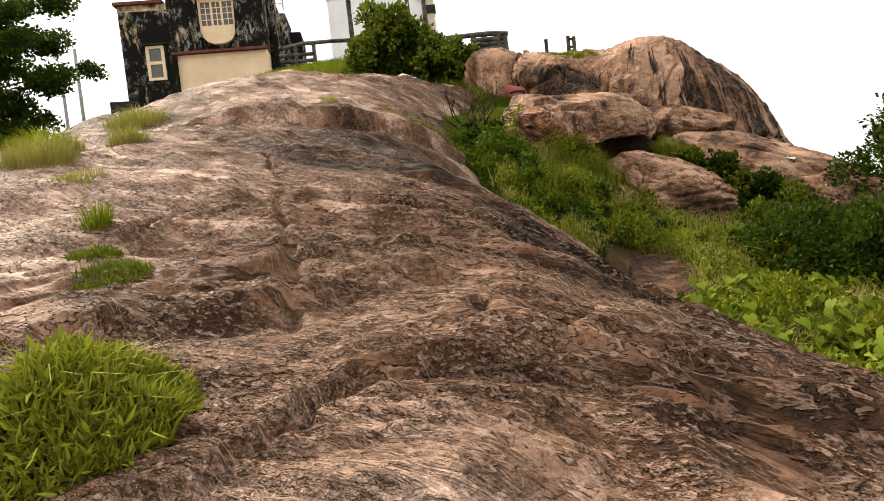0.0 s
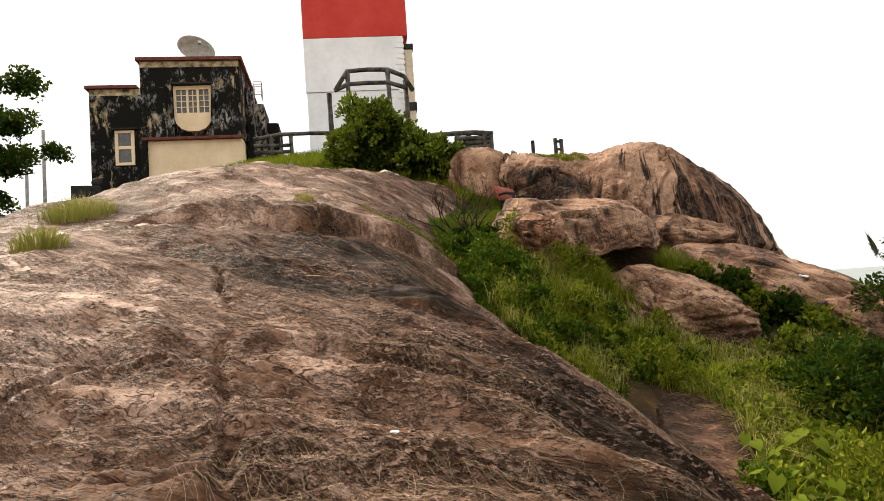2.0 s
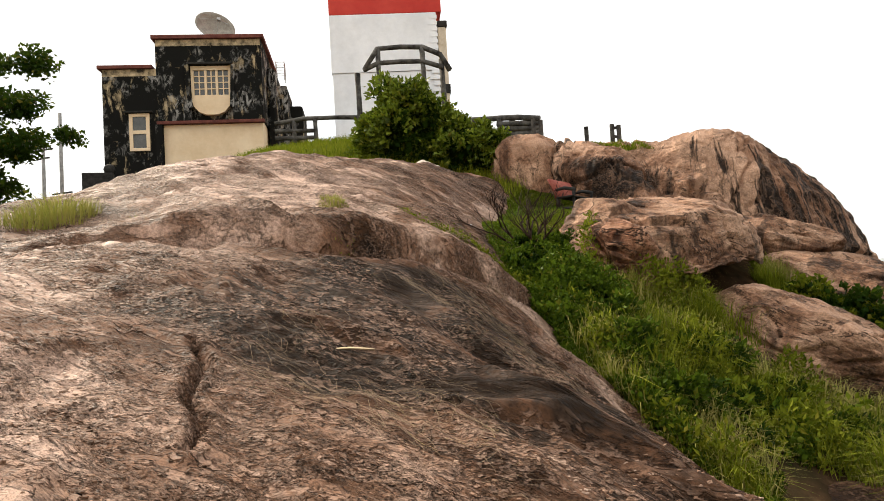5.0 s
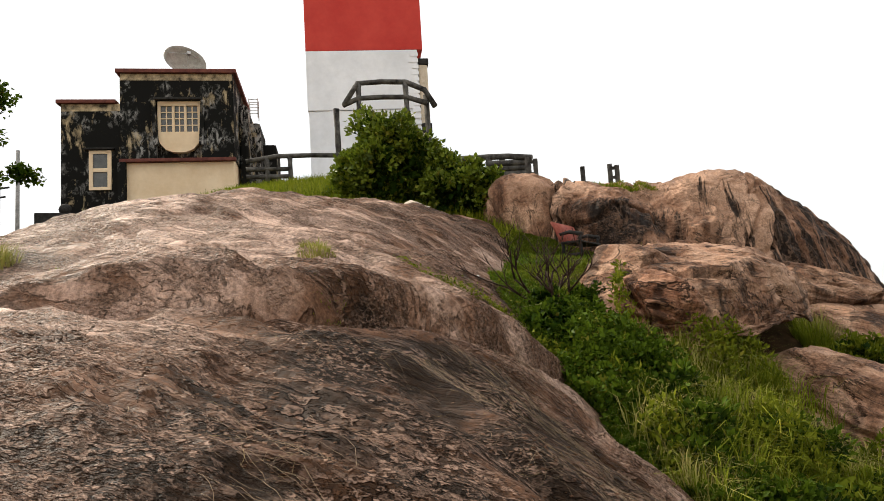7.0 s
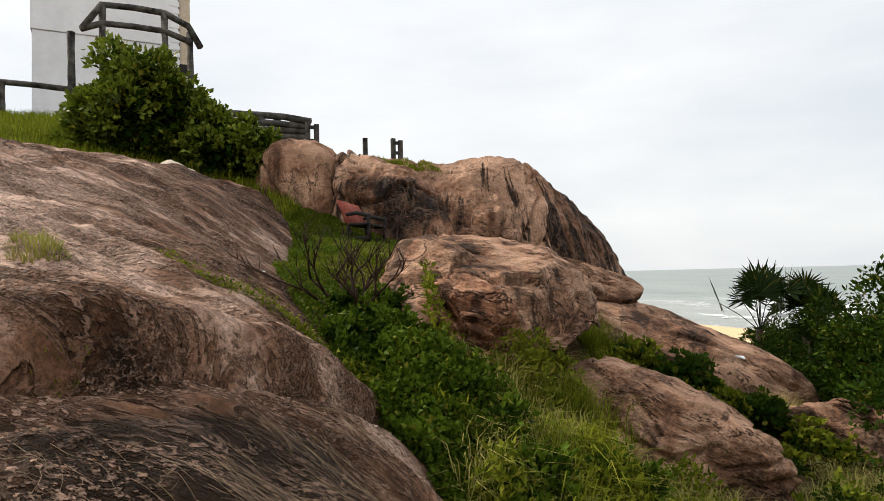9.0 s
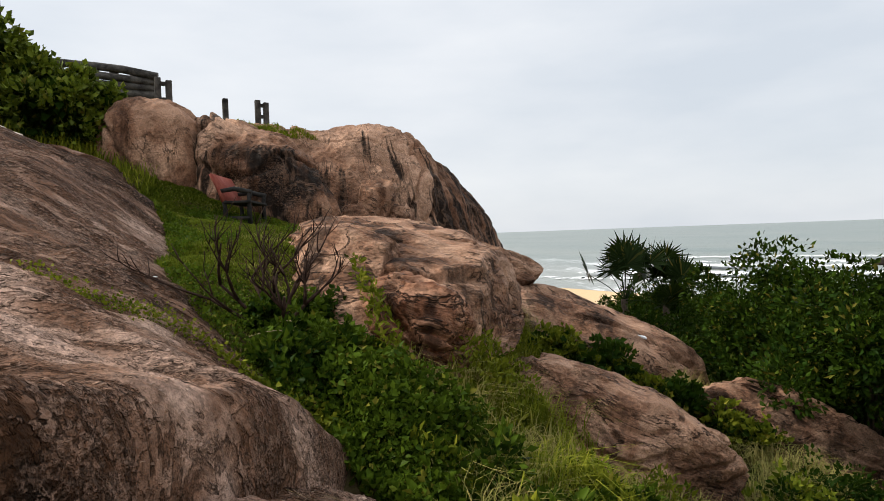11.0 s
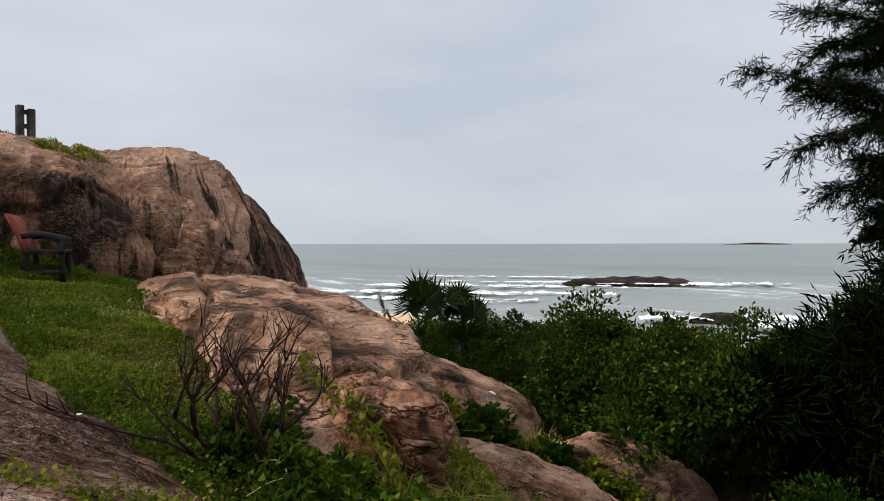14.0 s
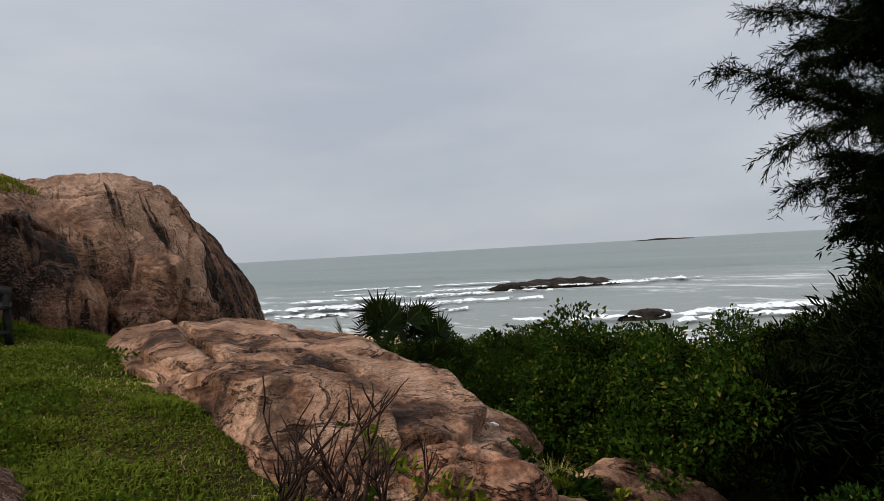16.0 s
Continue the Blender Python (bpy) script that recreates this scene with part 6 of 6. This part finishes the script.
def log_rail(name, at, turn, posts, rails, label, group, r=0.09):
    """A railing of concrete cast as logs: posts (x, bottom, top), rails ((x, z), ...)."""
    ob = thing(name, pose(*at, 0, 0, turn), label, "railing", group)
    for k, (x, z0, z1) in enumerate(posts):
        bm = bmesh.new()
        tube(bm, [(x, 0, z0), (x + 0.02, 0, z0 * 0.5 + z1 * 0.5), (x, 0.01, z1)], [r * 1.15, r * 0.95, r], 9, 0.10, k)
        part("post", bm, LOG, ob, smooth=True)
    for k, line in enumerate(rails):
        bm = bmesh.new()
        tube(bm, [(x, y, z) for x, y, z in line], r * 0.85, 9, 0.12, 30 + k)
        part("rail", bm, LOG, ob, smooth=True)


def make_railings():
    g = "log-shaped concrete railings"
    log_rail("railing", (-13.2, 28.6, 14.75), 29, [(0.2, -0.4, 0.95), (1.1, -0.4, 0.9), (3.1, -0.4, 0.95)], [[(-0.6, 0, 0.75), (0.6, 0, 0.95), (2.0, 0, 0.98), (3.4, 0, 0.95)], [(-0.6, 0, 0.12), (1.2, 0, 0.12)], [(-0.6, 0, 0.42), (1.1, 0, 0.42)]], "blackened log-shaped concrete railing by the house", g, 0.11)
    log_rail("railing", (-8.45, 30.0, 15.0), 23, [(-1.85, -0.6, 2.35), (-0.95, -0.6, 3.35), (0.95, -0.6, 3.35), (1.75, -0.6, 2.8)],
             [[(-1.5, -0.3, 2.45), (-0.95, 0, 3.38), (0, 0.2, 3.5), (0.95, 0, 3.38), (1.7, -0.2, 2.95), (2.05, -0.4, 2.2)], [(-1.55, -0.3, 2.4), (-0.95, 0, 2.75), (0, 0.2, 2.85), (0.95, 0, 2.75), (1.75, -0.2, 2.4)]], "arched lookout railing of log-shaped concrete", g, 0.125)
    log_rail("railing", (-4.0, 30.1, 13.75), 16, [(-0.3, -0.4, 0.95), (0.2, -0.4, 0.92), (0.75, -0.4, 0.86), (1.15, -0.5, 0.75)], [[(-1.6, 0, 1.02), (-0.3, 0, 1.0), (0.4, -0.2, 0.94), (1.25, -0.6, 0.72)], [(-0.4, 0, 0.30), (1.2, -0.5, 0.20)], [(-0.4, 0, 0.52), (1.2, -0.5, 0.38)], [(-0.4, 0, 0.76), (1.2, -0.5, 0.56)]], "blackened log-shaped concrete railing above the boulder", g, 0.13)
    for name, at, legs, h in (("fence_post", (-2.25, 27.5, 13.15), (-0.13, 0.13), 0.75), ("fence_post", (-0.80, 29.3, 13.15), (0.0,), 0.62), ("fence_post", (0.22, 29.6, 13.12), (-0.12, 0.12), 0.68)):
        ob = thing(name, pose(*at, 0, 0, 12), "broken grey concrete fence post on the cliff top", "fence post", "broken fence posts")
        for k, x in enumerate(legs):
            bm = bmesh.new()
            box(bm, x - 0.075, -0.08, -0.4, x + 0.075, 0.08, h - 0.06 * k, 0.02)
            part("upright", bm, LOG, ob)
        if len(legs) > 1:
            for z in (h - 0.20, 0.15):
                bm = bmesh.new()
                box(bm, legs[0], -0.05, z, legs[1], 0.05, z + 0.10, 0.015)
                part("stub", bm, LOG, ob)


def make_bench():
    ob = thing("bench", pose(-0.32, 23.05, top(-0.32, 23.05) - 0.03, 0, 0, -14), "old bench with faded red back and black concrete legs", "bench")
    bm = bmesh.new()
    prof = [(-0.28, 0.46), (-0.33, 0.62), (-0.40, 0.80), (-0.50, 1.00)]
    for (x0, z0), (x1, z1) in zip(prof, prof[1:]):
        vs = [bm.verts.new(c) for c in ((x0, -0.72, z0), (x0, 0.72, z0), (x1, 0.72, z1), (x1, -0.72, z1))]
        bm.faces.new(vs)
    bmesh.ops.remove_doubles(bm, verts=bm.verts, dist=0.001)
    o = part("backrest", bm, BENCH_RED, ob, "curved faded red backrest", True)
    o.modifiers.new("thickness", "SOLIDIFY").thickness = 0.05
    bm = bmesh.new()
    box(bm, -0.30, -0.72, 0.42, 0.22, 0.72, 0.47, 0.02)
    part("seat", bm, CONCRETE_DARK, ob)
    for y in (-0.62, 0.62):
        for x, h in ((-0.30, 0.48), (0.18, 0.62)):
            bm = bmesh.new()
            tube(bm, [(x, y, -0.08), (x * 0.94, y, h * 0.5), (x, y, h)], [0.06, 0.045, 0.05], 8, 0.08, 2)
            part("leg", bm, CONCRETE_DARK, ob, smooth=True)
        bm = bmesh.new()
        tube(bm, [(-0.38, y, 0.66), (-0.1, y, 0.70), (0.22, y, 0.62)], [0.04, 0.045, 0.05], 8, 0.08, 3)
        part("armrest", bm, CONCRETE_DARK, ob, smooth=True)
        bm = bmesh.new()
        tube(bm, [(-0.3, y, 0.14), (0.18, y, 0.14)], 0.035, 8, 0.08, 4)
        part("brace", bm, CONCRETE_DARK, ob, smooth=True)


def make_small():
    # poles beyond the house
    for x, y, h, arms in ((-45.0, 44.0, 13.0, (6.6,)), (-47.0, 44.0, 10.4, (0.2, 0.9))):
        ob = thing("utility_pole", pose(x, y, 11.0), "thin grey utility pole behind the hill", "pole", "poles behind the hill")
        bm = bmesh.new()
        tube(bm, [(0, 0, -1), (0, 0, h)], [0.17, 0.13], 8)
        part("pole", bm, CONCRETE, ob, smooth=True)
        bm = bmesh.new()
        for k, low in enumerate(arms):
            box(bm, -1.1 + 0.4 * k, -0.05, h - low - 0.06, 1.1 - 0.4 * k, 0.05, h - low + 0.06)
        part("crossarm", bm, CONCRETE_DARK, ob)
    # black block by the house
    ob = thing("gate_pillar", pose(-26.1, 31.4, 14.0, 0, 0, 38), "low blackened concrete wall end with a round cap", "pillar")
    bm = bmesh.new()
    box(bm, -1.5, -0.3, -1, 0.0, 0.3, 1.2, 0.05)
    part("block", bm, CONCRETE_DARK, ob)
    bm = bmesh.new()
    bmesh.ops.create_icosphere(bm, subdivisions=2, radius=0.3, matrix=pose(-0.2, 0, 1.4))
    part("cap", bm, CONCRETE_DARK, ob, smooth=True)
    # litter on the rock
    for k, (x, y, s) in enumerate(((2.59, 5.31, 0.022), (-5.25, 11.0, 0.05), (-1.44, 11.3, 0.04), (1.9, 4.4, 0.012), (-1.28, 16.3, 0.016))):
        bm = bmesh.new()
        bmesh.ops.create_icosphere(bm, subdivisions=2, radius=s)
        r = random.Random(k)
        for v in bm.verts:
            v.co = Vector((v.co.x * 1.3, v.co.y, v.co.z * 0.5)) * r.uniform(0.8, 1.2)
        o = part("litter", bm, WHITE_SCRAP)
        o.location = (x, y, float(max(DOME_TOP(np.array([x]), np.array([y]))[0], top(x, y))) + s * 0.3)
        tagged(o, "small crumpled white scrap on the rock", "litter", "white scraps on the rock")
    bm = bmesh.new()
    spine = [(-0.15 + 0.06 * k, 0.012 * math.sin(k * 1.3), 0.018 + 0.010 * math.sin(0.65 * k)) for k in range(6)]
    edge = [[bm.verts.new((x, y + sg * 0.028 * math.sin(math.pi * (k + 0.4) / 5.8), z + 0.012)) for k, (x, y, z) in enumerate(spine)] for sg in (-1, 1)]
    mid = [bm.verts.new(q) for q in spine]
    for k in range(5):
        bm.faces.new((edge[0][k], edge[0][k + 1], mid[k + 1], mid[k]))
        bm.faces.new((mid[k], mid[k + 1], edge[1][k + 1], edge[1][k]))
    o = part("dry_leaf", bm, DRY_LEAF, smooth=True)
    o.modifiers.new("thickness", "SOLIDIFY").thickness = 0.003
    o.matrix_basis = pose(0.37, 8.42, top(0.37, 8.42), 6, 4, 40)
    tagged(o, "curled pale dry leaf lying on the rock", "leaf")
    bm = bmesh.new()
    box(bm, -0.16, -0.10, -0.02, 0.16, 0.10, 0.02, 0.012)
    o = part("litter", bm, WHITE_SCRAP)
    o.matrix_basis = pose(7.4, 21.35, 7.42, 4, 20, -20)
    tagged(o, "flat white scrap on the sloping slab", "litter", "white scraps on the rock")


def make_foam():
    """Broken lines of surf along the swell."""
    rng = np.random.default_rng(3)
    vv, ff, off = [], [], 0
    wave = np.array([0.64, -0.77])
    into = np.array([0.77, 0.64])

    def patch(cx, cy, length, width, seed, raise_=0.35):
        nonlocal off
        nu, nv = max(int(length / 0.8), 8), max(int(width / 0.35), 6)
        u, v = np.meshgrid(np.linspace(-0.5, 0.5, nu), np.linspace(-0.5, 0.5, nv), indexing="ij")
        bend = 0.9 * np.sin(u * 5 + seed) + 1.2 * vnoise(np.stack([u.ravel() * 9, 0 * u.ravel(), 0 * u.ravel() + seed], 1), seed).reshape(u.shape)
        x = cx + wave[0] * u * length + into[0] * (v * width + bend)
        y = cy + wave[1] * u * length + into[1] * (v * width + bend)
        q = np.stack([x.ravel() * 0.5, y.ravel() * 0.5, 0 * x.ravel() + seed], 1)
        keep = fbm(q, 4, seed) + 0.75 - 2.2 * np.abs(v.ravel()) ** 1.2 - 1.6 * np.abs(u.ravel()) ** 2.5
        z = 0.42 + raise_ * np.clip(keep, 0, 1) * (0.5 + 0.5 * np.abs(vnoise(q * 3, seed + 1)))
        i = np.arange(nu * nv).reshape(nu, nv)
        f = np.stack([i[:-1, :-1], i[1:, :-1], i[1:, 1:], i[:-1, 1:]], -1).reshape(-1, 4)
        f = f[(keep[f] > 0.25).all(1)]
        vv.append(np.stack([x.ravel(), y.ravel(), z], 1))
        ff.append(np.concatenate([f[:, [0, 1, 2]], f[:, [0, 2, 3]]]) + off)
        off += nu * nv

    r = random.Random(12)
    for k in range(4):
        d = r.uniform(120, 230)
        a = math.radians(r.uniform(18, 62))
        patch(d * math.sin(a), 10 + d * math.cos(a), r.uniform(35, 90), r.uniform(4.0, 9.0), k, 0.3)
    for cx, cy, l, w in ((86, 112, 60, 12), (104, 122, 60, 10), (70, 104, 40, 8), (152, 92, 30, 9), (126, 123, 24, 7), (138, 100, 30, 6), (88, 49, 20, 8), (84, 42, 24, 7), (77, 62, 20, 6), (97, 40, 30, 8), (108, 30, 40, 8)):
        patch(cx, cy, l, w, int(cx * 7 + cy), 0.55)
    stuff("surf_foam", np.concatenate(vv), np.concatenate(ff), FOAM, "white foam of breaking waves", "surf")
    bm = bmesh.new()
    for s, (x, h) in enumerate(((0, 9), (60, 6), (-50, 5))):
        bmesh.ops.create_icosphere(bm, subdivisions=3, radius=1.0, matrix=pose(x, 0, 0) @ Matrix.Diagonal((75, 20, h, 1)))
    o = part("islet", bm, SEAROCK, smooth=True)
    o.matrix_basis = pose(2700, 1290, -1, 0, 0, -60)
    tagged(o, "low hazy islet on the horizon", "islet")


make_house()
make_dish()
make_lighthouse()
make_railings()
make_bench()
make_small()
make_foam()
make_plants()
